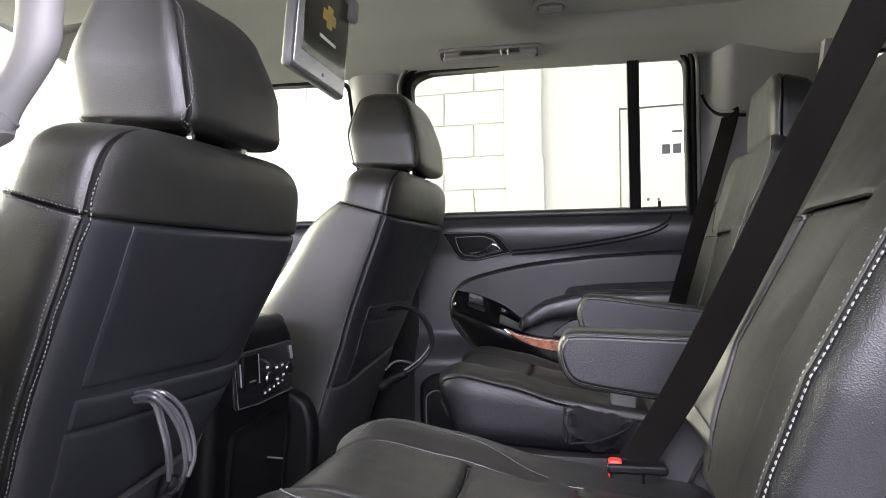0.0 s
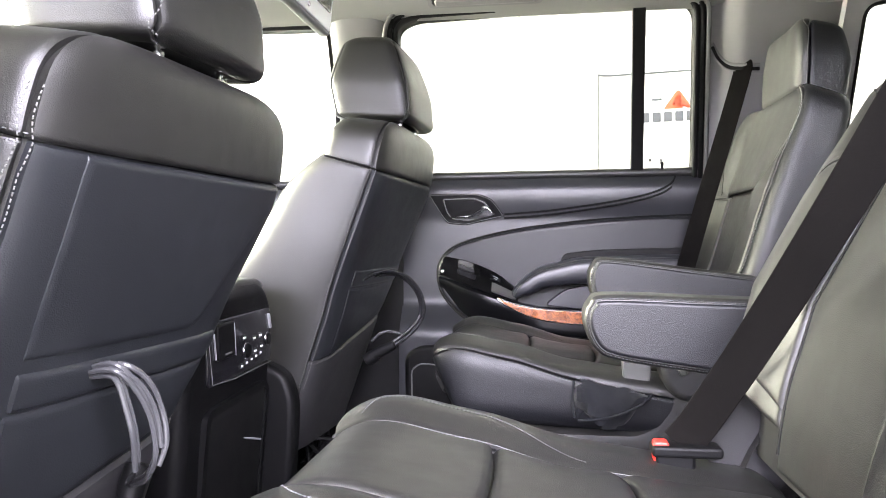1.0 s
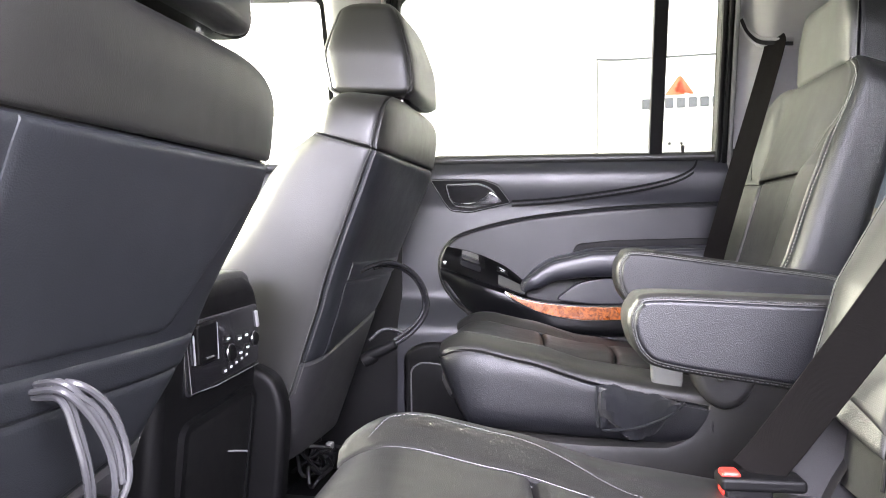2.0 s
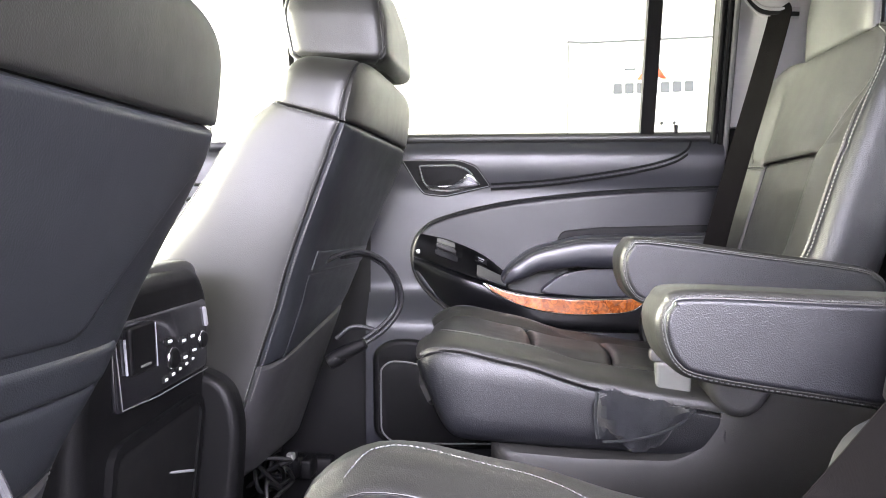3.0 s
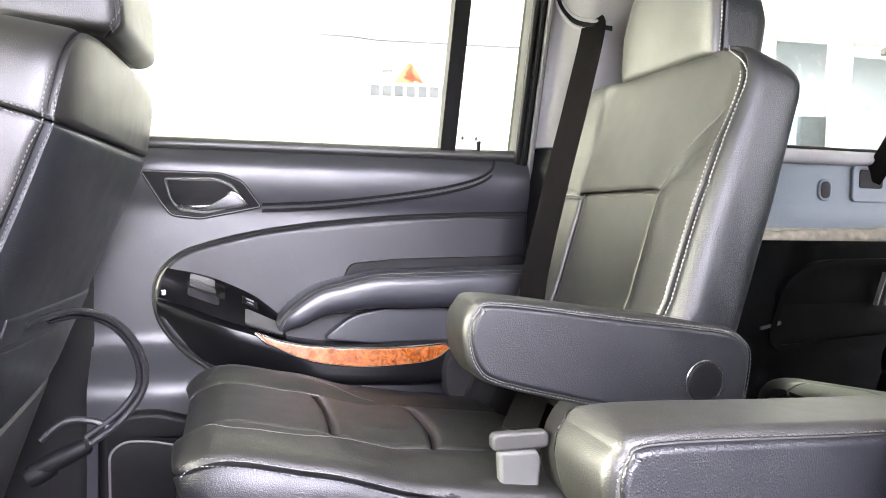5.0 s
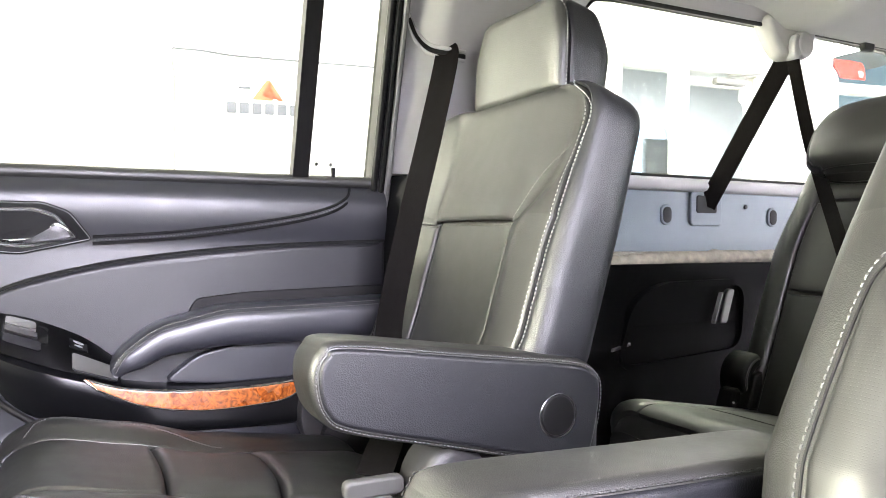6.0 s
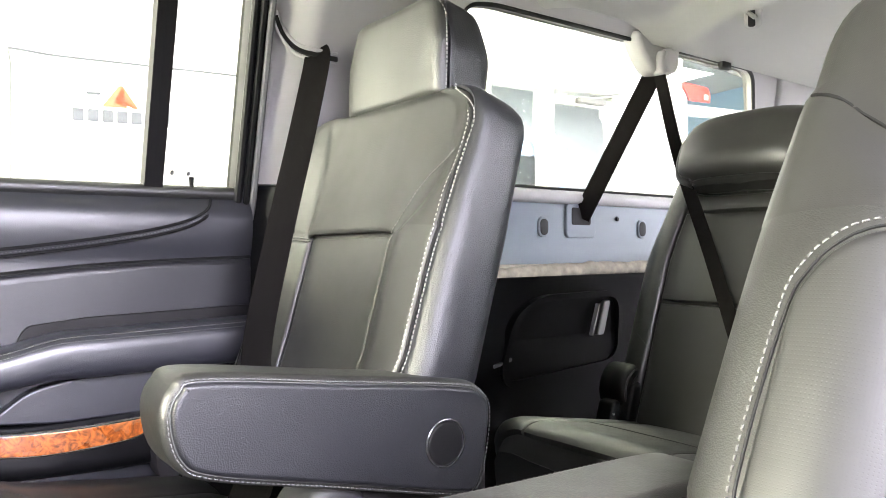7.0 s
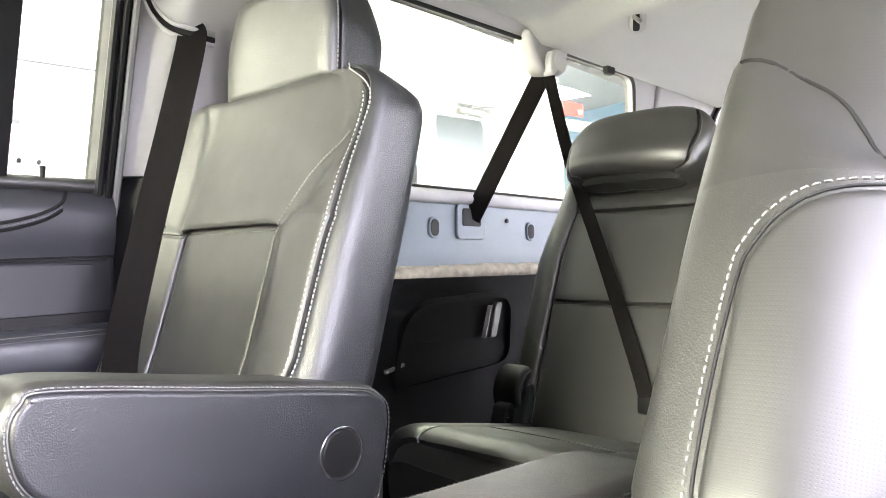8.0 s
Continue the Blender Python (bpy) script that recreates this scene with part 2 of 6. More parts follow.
def strap(pts, normals, width, thick=0.0022):
    """A flat band along pts."""
    P = [Vector(p) for p in pts]
    bm, prev = bmesh.new(), None
    for k, p in enumerate(P):
        t = (P[min(k + 1, len(P) - 1)] - P[max(k - 1, 0)]).normalized()
        n = Vector(normals[k] if isinstance(normals, list) else normals)
        n = (n - t * n.dot(t)).normalized()
        s = t.cross(n)
        w = width[k] if isinstance(width, list) else width
        ring = [bm.verts.new(p + s * (w / 2 * a) + n * (thick / 2 * b)) for a, b in ((-1, 0), (-0.97, 1), (0, 1.05), (0.97, 1), (1, 0), (0.97, -1), (-0.97, -1))]
        if prev:
            for i in range(7):
                bm.faces.new((prev[i], prev[(i + 1) % 7], ring[(i + 1) % 7], ring[i]))
        else:
            bm.faces.new(ring)
        prev = ring
    bm.faces.new(prev)
    return bm


def dashes(pts, normals, pitch=0.0056, length=0.0038, r=0.00065):
    """Stitches: short raised dashes along a curve."""
    P = [Vector(p) for p in pts]
    acc, verts, faces, k = 0.0, [], [], 0
    seg = [(P[i + 1] - P[i]).length for i in range(len(P) - 1)]
    total = sum(seg)
    pos, base, i = pitch / 2, 0.0, 0
    while pos < total:
        while i < len(seg) - 1 and base + seg[i] < pos:
            base += seg[i]
            i += 1
        t = (P[i + 1] - P[i]).normalized()
        c = P[i] + t * (pos - base)
        n = Vector(normals[i] if isinstance(normals, list) else normals)
        n = (n - t * n.dot(t)).normalized()
        s = t.cross(n)
        a = len(verts)
        for q, h in ((-1, -0.6), (-0.6, 1), (0.6, 1), (1, -0.6)):
            for w in (-1, 1):
                verts.append(c + t * (q * length / 2) + n * (h * r) + s * (w * r))
        faces += [(a, a + 1, a + 3, a + 2), (a + 2, a + 3, a + 5, a + 4), (a + 4, a + 5, a + 7, a + 6), (a, a + 2, a + 4, a + 6), (a + 1, a + 7, a + 5, a + 3)]
        pos += pitch
    return verts, faces


class Form:
    """A soft upholstered body: closed sections along a spine in the x-z plane, each wide in y.
    spine(v) -> (x, z); face(v) -> degrees of the front's direction in x-z; w, df, db: half width, depth to front and back;
    n: squareness; bulge(yn, v): extra depth of the front."""

    def __init__(self, spine, face, w, df, db, n=4.0, bulge=None, y0=0.0):
        self.spine, self.face, self.w, self.df, self.db, self.n, self.bulge, self.y0 = spine, face, w, df, db, n, bulge, y0
        self.cache = {}

    def section(self, v):
        v = min(1.0, max(0.0, v))
        key = round(v, 6)
        if key in self.cache:
            return self.cache[key]
        a = np.linspace(-np.pi, np.pi, 241)
        w, df, db, n = self.w(v), self.df(v), self.db(v), self.n
        sn, cs = np.sin(a), np.cos(a)
        r = 1 / (np.abs(sn) ** n + np.abs(cs) ** n) ** (1 / n)
        y, d = w * r * sn, np.where(cs > 0, df, db) * r * cs
        if self.bulge:
            d = d + np.where(cs > 0, (r * np.abs(cs)) ** 0.7, 0) * np.array([self.bulge(q / max(w, 1e-6), v) for q in y])
        x0, z0 = self.spine(v)
        q = radians(self.face(v))
        yc = self.y0(v) if callable(self.y0) else self.y0
        P = np.stack([x0 + d * math.cos(q), yc + y, z0 + d * math.sin(q)], 1)
        s = np.r_[0, np.cumsum(np.linalg.norm(np.diff(P, axis=0), axis=1))]
        s = s - s[120]
        self.cache[key] = (s, P)
        return self.cache[key]

    def half(self, v):
        return self.section(v)[0][-1]

    def across(self, q, v):
        """The s at which the front skin lies q half widths from the middle."""
        S, P = self.section(v)
        return float(np.interp(q * self.w(min(1.0, max(0.0, v))) + (self.y0(v) if callable(self.y0) else self.y0), P[60:181, 1], S[60:181]))

    def at(self, s, v):
        S, P = self.section(v)
        L = S[-1] - S[0]
        while s > S[-1]:
            s -= L
        while s < S[0]:
            s += L
        return np.array([np.interp(s, S, P[:, i]) for i in range(3)])

    def normal(self, s, v):
        e, g = 0.002, 0.004
        k = self.half(v)
        k1, k0 = self.half(min(1, v + g)), self.half(max(0, v - g))
        a = self.at(s + e, v) - self.at(s - e, v)
        b = self.at(s * k1 / max(k, 1e-6), min(1, v + g)) - self.at(s * k0 / max(k, 1e-6), max(0, v - g))
        c = np.cross(a, b)
        L = np.linalg.norm(c)
        c = c / L if L > 1e-12 else np.array([0, 0, 1.0])
        return c * self.turn()

    def turn(self):
        """+1 or -1, so that normals point out of the body."""
        if "turn" not in self.cache:
            q = radians(self.face(0.5))
            self.cache["turn"] = 1.0
            self.cache["turn"] = 1.0 if self.normal(0.0, 0.5) @ np.array([math.cos(q), 0, math.sin(q)]) > 0 else -1.0
        return self.cache["turn"]

    def body(self, shrink=0.004, nu=48, nv=30):
        rows, faces = [], []
        for j in range(nv + 1):
            v = 0.5 - 0.5 * math.cos(math.pi * j / nv)
            m = self.section(v)[1].mean(0)
            h = self.half(v)
            for i in range(nu):
                p = self.at(-h + 2 * h * i / nu, v)
                L = np.linalg.norm(p - m)
                rows.append(m + (p - m) * max(0.0, 1 - shrink / max(L, 1e-6)))
        for j in range(nv):
            for i in range(nu):
                a, b = j * nu + i, j * nu + (i + 1) % nu
                faces.append((a, b, b + nu, a + nu))
        faces.append(tuple(range(nu)))
        faces.append(tuple(range(nv * nu, nv * nu + nu)))
        bm = bmesh.new()
        vs = [bm.verts.new(p) for p in rows]
        for f in faces:
            bm.faces.new([vs[i] for i in f])
        return bm

    def patch(self, s0, s1, v0, v1, h=0.006, edge=0.012, nu=18, nv=30, tuck=0.005, length=0.5, t0=None, t1=None):
        """A pillowed panel of the skin between s0(v)..s1(v) and v0(t)..v1(t)."""
        f = lambda q: q if callable(q) else (lambda _: q)
        edge, nu, nv = edge * 0.6, int(nu * 1.2), int(nv * 1.2)
        s0, s1, v0, v1 = f(s0), f(s1), f(v0), f(v1)
        bm, grid = bmesh.new(), []
        uv, flat = bm.loops.layers.uv.new("UVMap"), {}
        for j in range(nv + 1):
            row = []
            tj = j / nv
            tj = 0.8 * (0.5 - 0.5 * math.cos(math.pi * tj)) + 0.2 * tj
            for i in range(nu + 1):
                ti = i / nu
                ti = 0.8 * (0.5 - 0.5 * math.cos(math.pi * ti)) + 0.2 * ti
                a, b = v0(ti), v1(ti)
                v = a + (b - a) * tj
                l, r = s0(v), s1(v)
                s = l + (r - l) * ti
                off = h
                for e, tk in ((min(ti, 1 - ti) * abs(r - l), tuck), (tj * abs(b - a) * length, tuck if t0 is None else t0), ((1 - tj) * abs(b - a) * length, tuck if t1 is None else t1)):
                    e = min(1.0, e / edge)
                    k = tk(ti) if callable(tk) else tk
                    off = min(off, -k + (h + k) * math.sqrt(max(0, 1 - (1 - e) ** 2)))
                row.append(bm.verts.new(self.at(s, v) + self.normal(s, v) * off))
                flat[row[-1]] = (s, v * length * 1.1)
            grid.append(row)
        for j in range(nv):
            for i in range(nu):
                f = bm.faces.new((grid[j][i], grid[j][i + 1], grid[j + 1][i + 1], grid[j + 1][i]))
                for lp in f.loops:
                    lp[uv].uv = flat[lp.vert]
        return bm

    def seam(self, pairs, n=8, off=0.004):
        """World points and normals along a curve given as (s, v) stops."""
        c = curve_through(pairs, n)
        return [self.at(s, v) + self.normal(s, v) * off for s, v in c], [tuple(self.normal(s, v)) for s, v in c]


def cap(v, start=0.0, end=1.0, r0=0.0, r1=0.1, p=2.2):
    """1 in the middle, falling round to near 0 over r0 at the start and r1 at the end."""
    q = 0.0
    if r0 and v < r0:
        q = (r0 - v) / r0
    if r1 and v > 1 - r1:
        q = (v - 1 + r1) / r1
    return max(0.02, (1 - q ** p) ** (1 / p))


def side(y):
    """Outlines drawn in x-z, depth measured along y."""
    return lambda a, b, d: (a, d, b)


# ---- the car's shell ----
def sheet(x0, x1, z0, z1, fy, nx=40, nz=30, thick=0.02):
    """A side panel: y = fy(x, z), with thickness outwards."""
    sg = 1 if fy((x0 + x1) / 2, (z0 + z1) / 2) > 0 else -1
    bm, front, back = bmesh.new(), [], []
    for j in range(nz + 1):
        fr, bk = [], []
        for i in range(nx + 1):
            x, z = x0 + (x1 - x0) * i / nx, z0 + (z1 - z0) * j / nz
            y = fy(x, z)
            fr.append(bm.verts.new((x, y, z)))
            bk.append(bm.verts.new((x, y + sg * thick, z)))
        front.append(fr)
        back.append(bk)
    for j in range(nz):
        for i in range(nx):
            bm.faces.new((front[j][i], front[j][i + 1], front[j + 1][i + 1], front[j + 1][i]))
            bm.faces.new((back[j][i], back[j + 1][i], back[j + 1][i + 1], back[j][i + 1]))
    edge = [(0, i) for i in range(nx + 1)] + [(j, nx) for j in range(1, nz + 1)] + [(nz, i) for i in range(nx - 1, -1, -1)] + [(j, 0) for j in range(nz - 1, 0, -1)]
    for k in range(len(edge)):
        a, b = edge[k], edge[(k + 1) % len(edge)]
        bm.faces.new((front[a[0]][a[1]], back[a[0]][a[1]], back[b[0]][b[1]], front[b[0]][b[1]]))
    return bm


def ring(outer, inner, place, d0, d1):
    """A flat frame between two outlines of the same count."""
    bm, m = bmesh.new(), len(inner)
    A = [[bm.verts.new(place(p[0], p[1], d)) for p in lp] for lp, d in ((outer, d0), (outer, d1), (inner, d1), (inner, d0))]
    for k in range(4):
        a, b = A[k], A[(k + 1) % 4]
        for i in range(m):
            bm.faces.new((a[i], a[(i + 1) % m], b[(i + 1) % m], b[i]))
    return bm


def to_rect(loop, a0, b0, a1, b1):
    """Each point of loop pushed out from the middle to the rectangle's border."""
    ca, cb = (a0 + a1) / 2, (b0 + b1) / 2
    out = []
    for a, b in loop:
        da, db = a - ca, b - cb
        k = min((a1 - ca) / abs(da) if abs(da) > 1e-9 else 1e9, (b1 - cb) / abs(db) if abs(db) > 1e-9 else 1e9)
        out.append((ca + da * k, cb + db * k))
    return out


def box(x0, x1, y0, y1, z0, z1, bevel=0.004):
    return slab(round_rect(x0, y0, x1, y1, max(bevel, 0.001), 3), lambda a, b, d: (a, b, d), z0, z1, bevel, 3, both=True)


def glass_y(z):
    return 0.822 - 0.425 * (z - 0.757)


def quarter_y(z):
    return 0.69 - 0.53 * (z - 0.79)


def at_glass(sign=1):
    return lambda a, b, d: (a, sign * (glass_y(b) + d), b)


def at_quarter(sign=1):
    return lambda a, b, d: (a, sign * (quarter_y(b) + d), b)


def liner_z(x, y):
    top = 1.212 - 0.055 * ease((x - 0.3) / 0.8)
    rim = 0.50 + 0.16 * ease((0.9 - x) / 0.6)
    z = top - (top - 1.112 - 0.046 * ease((0.9 - x) / 0.6)) * ease((abs(y) - rim + 0.16) / 0.16)
    dx, dy = max(0, -0.17 + 0.14 - x, x - 1.0), max(0, abs(y) - 0.40)
    return z + 0.035 * (1 - ease((math.hypot(dx, dy) - 0.10) / 0.035)) - 0.02


floor_ob = tagged(part("floor", box(-1.85, 2.05, -0.80, 0.885, -0.05, 0.0, 0.01), CARPET), label="black cut pile carpet on the car floor", category="floor", kind="structure")

# headliner
bm, low, up = bmesh.new(), [], []
for j in range(71):
    x = -1.35 + 3.35 * j / 70
    rim = 0.505 + 0.155 * ease((0.9 - x) / 0.6)
    ys = [rim * math.sin(math.pi / 2 * (i / 20 - 1)) for i in range(41)]
    low.append([bm.verts.new((x, y, liner_z(x, y))) for y in ys])
    up.append([bm.verts.new((x, y * 1.02, liner_z(x, 0.3 * y) + 0.05 - 0.04 * abs(y) / rim)) for y in ys])
for A, flip in ((low, False), (up, True)):
    for j in range(70):
        for i in range(40):
            bm.faces.new((A[j][i], A[j][i + 1], A[j + 1][i + 1], A[j + 1][i]))
for i in (0, 40):
    for j in range(70):
        bm.faces.new((low[j][i], low[j + 1][i], up[j + 1][i], up[j][i]))
for j in (0, 70):
    for i in range(40):
        bm.faces.new((low[j][i], low[j][i + 1], up[j][i + 1], up[j][i]))
tagged(part("ceiling", bm, MATERIAL_LINER), label="pale grey cloth headliner with a raised middle", category="headliner", kind="structure")
# roof skin
bm, A, B = bmesh.new(), [], []
for j in range(41):
    x = -1.5 + 3.65 * j / 40
    A.append([bm.verts.new((x, y, 1.31 - 0.09 * (abs(y) / 0.75) ** 3 - 0.03 * ((x - 0.2) / 1.8) ** 2)) for y in [-0.74 + 1.48 * i / 24 for i in range(25)]])
    B.append([bm.verts.new((v.co.x, v.co.y, v.co.z - 0.03)) for v in A[-1]])
for G in (A, B):
    for j in range(40):
        for i in range(24):
            bm.faces.new((G[j][i], G[j][i + 1], G[j + 1][i + 1], G[j + 1][i]))
for i in (0, 24):
    for j in range(40):
        bm.faces.new((A[j][i], A[j + 1][i], B[j + 1][i], B[j][i]))
for j in (0, 40):
    for i in range(24):
        bm.faces.new((A[j][i], A[j][i + 1], B[j][i + 1], B[j][i]))
tagged(part("roof", bm, PAINT), label="dark painted steel car roof panel", category="roof", kind="structure")


# ---- rear passenger door ----
def panel_y(x, z):
    y = 0.796 + 0.02 * ease((z - 0.72) / 0.04) - 0.012 * math.sin(math.pi * min(1, max(0, (z - 0.64) / 0.12)))
    return y - 0.055 * ease((0.42 - z) / 0.10) + 0.03 * ease((0.10 - z) / 0.1)


door = empty("door_1", "black vinyl rear door trim with burl wood strip", "car door", kind="structure")
part("door_panel", sheet(-0.485, 0.312, 0.004, 0.752, panel_y, 80, 70, 0.09), VINYL, door)
# belt line strip under the glass; LEATHER's colour gives this vinyl its olive light
part("belt_strip", tube([(x, 0.812, 0.752 + 0.006 * (x + 0.4)) for x in (-0.485, -0.2, 0.1, 0.312)], 0.013, 12), LEATHER, door, "rounded black vinyl window ledge")
part("weatherstrip", tube([(x, 0.823, 0.757 + 0.006 * (x + 0.4)) for x in (-0.485, -0.2, 0.1, 0.30)], 0.006, 8), RUBBER, door)
# sweeping double seam from the handle to the window's rear corner
sweep = curve_through([(-0.205, 0.648), (-0.08, 0.657), (0.075, 0.678), (0.175, 0.699), (0.226, 0.722), (0.246, 0.752)], 10)
for dz in (0.0, -0.011):
    pts = [(a, panel_y(a, b) - 0.001, b + dz) for a, b in sweep]
    part("dark_seam", tube(pts, 0.0030, 6), RUBBER, door)
part("stitching", dashes([(a, panel_y(a, b) - 0.0015, b - 0.0055) for a, b in sweep], (0, -1, 0)), DARKTHREAD, door)
# insert panel
ins_top = [(-0.275, 0.350), (-0.34, 0.393), (-0.378, 0.445), (-0.384, 0.506), (-0.353, 0.551), (-0.29, 0.578), (-0.165, 0.606), (0.0, 0.626), (0.15, 0.636), (0.31, 0.642)]
top_curve = curve_through(ins_top, 8)
loop = [tuple(p) for p in top_curve] + [(0.31, 0.35), (0.1, 0.345)]
part("insert", slab(loop, lambda a, b, d: (a, 0.792 - d + 0.004 * math.cos(a * 3), b), -0.02, 0.010, 0.009, 5), INSERT, door, "padded black vinyl door insert")
part("insert_gap", tube([(a, panel_y(a, b) - 0.001, b) for a, b in top_curve], 0.0056, 8), RUBBER, door)
# armrest carrier under the pad
edge_top = [(-0.381, 0.482), (-0.30, 0.457), (-0.222, 0.432), (-0.165, 0.412), (-0.06, 0.397), (0.06, 0.396), (0.16, 0.402), (0.305, 0.41)]
edge_low = [(0.305, 0.33), (0.10, 0.322), (-0.10, 0.33), (-0.275, 0.348), (-0.335, 0.388), (-0.374, 0.436)]


def carrier_y(x):
    return 0.712 + 0.055 * ease((-0.24 - x) / 0.15)


top_line, low_line = curve_through(edge_top, 6), curve_through(edge_low, 6)[::-1]
bm, g = bmesh.new(), []
for i in range(61):
    x = -0.380 + 0.685 * i / 60
    zt = float(np.interp(x, [p[0] for p in top_line], [p[1] for p in top_line]))
    zl = float(np.interp(x, [p[0] for p in low_line], [p[1] for p in low_line]))
    zl = min(zl, zt - 0.004)
    row = [bm.verts.new((x, 0.80, zt))]
    for k in range(13):
        t = k / 12
        e = min(t, 1 - t) * (zt - zl) / 0.022
        drop = 0.016 * (1 - math.sqrt(max(0.0, 1 - (1 - min(1.0, e)) ** 2))) + (0.05 * t * t if x < -0.2 else 0.05 * t * t * ease((-0.1 - x) / 0.1))
        row.append(bm.verts.new((x, carrier_y(x) + drop, zt + (zl - zt) * t)))
    row.append(bm.verts.new((x, 0.81, zl)))
    g.append(row)
for i in range(60):
    for k in range(14):
        bm.faces.new((g[i][k], g[i + 1][k], g[i + 1][k + 1], g[i][k + 1]))
part("armrest_carrier", bm, CARRIER, door, "satin black moulded armrest carrier")
# padded arm
arm_spine = ramp([(0, -0.185), (0.15, -0.15), (1, 0.31)])
arm_z = ramp([(0, 0.428), (0.15, 0.452), (0.3, 0.483), (0.45, 0.499), (1, 0.506)])
pad = Form(lambda v: (arm_spine(v), arm_z(v)), lambda v: 90 + 45 * (1 - ease(v / 0.35)) * ease(v / 0.1), lambda v: 0.046 * max(0.25, cap(v, r0=0.16)), ramp([(0, 0.012), (0.25, 0.03), (0.5, 0.036), (1, 0.037)]), ramp([(0, 0.010), (0.25, 0.026), (0.5, 0.036), (1, 0.04)]), 3.2, y0=0.752)
part("arm_pad", pad.body(0.0, 40, 40), VINYL, door, "padded black vinyl door armrest")
for off in (-0.004, 0.004):
    pts = [Vector(pad.at(-0.042 + off, v)) + Vector(pad.normal(-0.042 + off, v)) * 0.0008 for v in [0.05 + 0.93 * i / 40 for i in range(41)]]
    part("stitching", dashes(pts, (0, -0.5, 0.8), 0.0046, 0.0034, 0.0005), THREAD, door)
# dark shelf behind the pad
part("shelf", slab(rounded([(-0.06, 0.515), (-0.045, 0.543), (0.04, 0.552), (0.308, 0.560), (0.308, 0.50), (-0.03, 0.49)], 0.012), lambda a, b, d: (a, 0.786 - d, b), 0.0, 0.006, 0.003), RUBBER, door)
# switch plate, sloping up to the insert
bm = bmesh.new()
lowc = curve_through([(-0.377, 0.486), (-0.30, 0.460), (-0.225, 0.436), (-0.165, 0.416)], 6)
upc = curve_through([(-0.365, 0.535), (-0.30, 0.521), (-0.225, 0.489), (-0.175, 0.452)], 6)
g = [[bm.verts.new((a[0] + (b[0] - a[0]) * t, (carrier_y(a[0]) + 0.006) * (1 - t) + 0.781 * t - 0.006 * math.sin(math.pi * t), a[1] + (b[1] - a[1]) * t + 0.008 * math.sin(math.pi * t))) for t in (0, 0.15, 0.4, 0.7, 1)] for a, b in zip(lowc, upc)]
for j in range(len(g) - 1):
    for i in range(4):
        bm.faces.new((g[j][i], g[j][i + 1], g[j + 1][i + 1], g[j + 1][i]))
ret = bmesh.ops.solidify(bm, geom=bm.faces[:], thickness=0.006)
part("switch_plate", bm, CARRIER, door, "satin black switch plate")


def on_plate(u, t, lift=0.0):
    """A place on the switch plate: u along it 0..1, t from the cabin edge up."""
    k = min(len(lowc) - 2, int(u * (len(lowc) - 1)))
    q = u * (len(lowc) - 1) - k
    a = np.array(lowc[k]) * (1 - q) + np.array(lowc[k + 1]) * q
    b = np.array(upc[k]) * (1 - q) + np.array(upc[k + 1]) * q
    return (a[0] + (b[0] - a[0]) * t, (carrier_y(a[0]) + 0.006) * (1 - t) + 0.781 * t - 0.006 * math.sin(math.pi * t) - lift * 0.75, a[1] + (b[1] - a[1]) * t + 0.008 * math.sin(math.pi * t) + lift * 0.66)


def plate_patch(u0, t0, u1, t1, h):
    return slab(round_rect(u0, t0, u1, t1, 0.03, 3), lambda a, b, d: on_plate(a, b, d), -0.004, h, 0.0, 1)


part("switch_well", plate_patch(0.19, 0.40, 0.47, 0.84, 0.001), RUBBER, door)
# rocker top coloured grey for the sky it reflects
part("window_switch", plate_patch(0.21, 0.58, 0.40, 0.80, 0.010), GREYPL, door, "window switch with the sky's reflection in its grey")
part("window_switch", plate_patch(0.21, 0.44, 0.41, 0.57, 0.006), CHARCOAL, door)
part("window_switch", plate_patch(0.20, 0.22, 0.43, 0.40, 0.003), GLOSS, door)
part("lock_switch", plate_patch(0.60, 0.48, 0.73, 0.72, 0.004), CARRIER, door)
part("lock_mark", plate_patch(0.625, 0.62, 0.70, 0.67, 0.0055), SILVER, door)
part("lock_mark", plate_patch(0.635, 0.53, 0.69, 0.56, 0.0055), SILVER, door)
part("chrome_end", plate_patch(0.62, 0.05, 0.97, 0.36, 0.004), STEEL, door, "silver trim below the switches")
part("lamp_dot", slab(round_rect(-0.372, 0.490, -0.364, 0.500, 0.003), lambda a, b, d: (a, 0.755 - d, b), 0, 0.003, 0.001), CHROME, door)
# wood strip with a bright rim
wt = curve_through([(-0.218, 0.429), (-0.172, 0.413), (-0.11, 0.402), (-0.02, 0.396), (0.06, 0.397), (0.12, 0.401)], 6)
wl = curve_through([(0.129, 0.392), (0.10, 0.373), (0.055, 0.366), (-0.04, 0.364), (-0.13, 0.379), (-0.20, 0.411)], 6)
wood_loop = [tuple(p) for p in wt] + [tuple(p) for p in wl]
part("wood_strip", slab(wood_loop, lambda a, b, d: (a, carrier_y(a) - d, b), -0.01, 0.005, 0.003), WOOD, door, "glossy orange brown burl wood strip")
part("bright_rim", tube([(a, carrier_y(a) - 0.003, b) for a, b in wood_loop], 0.0019, 6, True), CHROME, door, "thin chrome rim")
# pull cup face between pad and strip
part("pull_cup", slab(rounded([(-0.10, 0.405), (-0.045, 0.448), (0.02, 0.462), (0.305, 0.466), (0.305, 0.40), (0.0, 0.395)], 0.02), lambda a, b, d: (a, 0.765 - d, b), -0.02, 0.004, 0.004), VINYL, door)
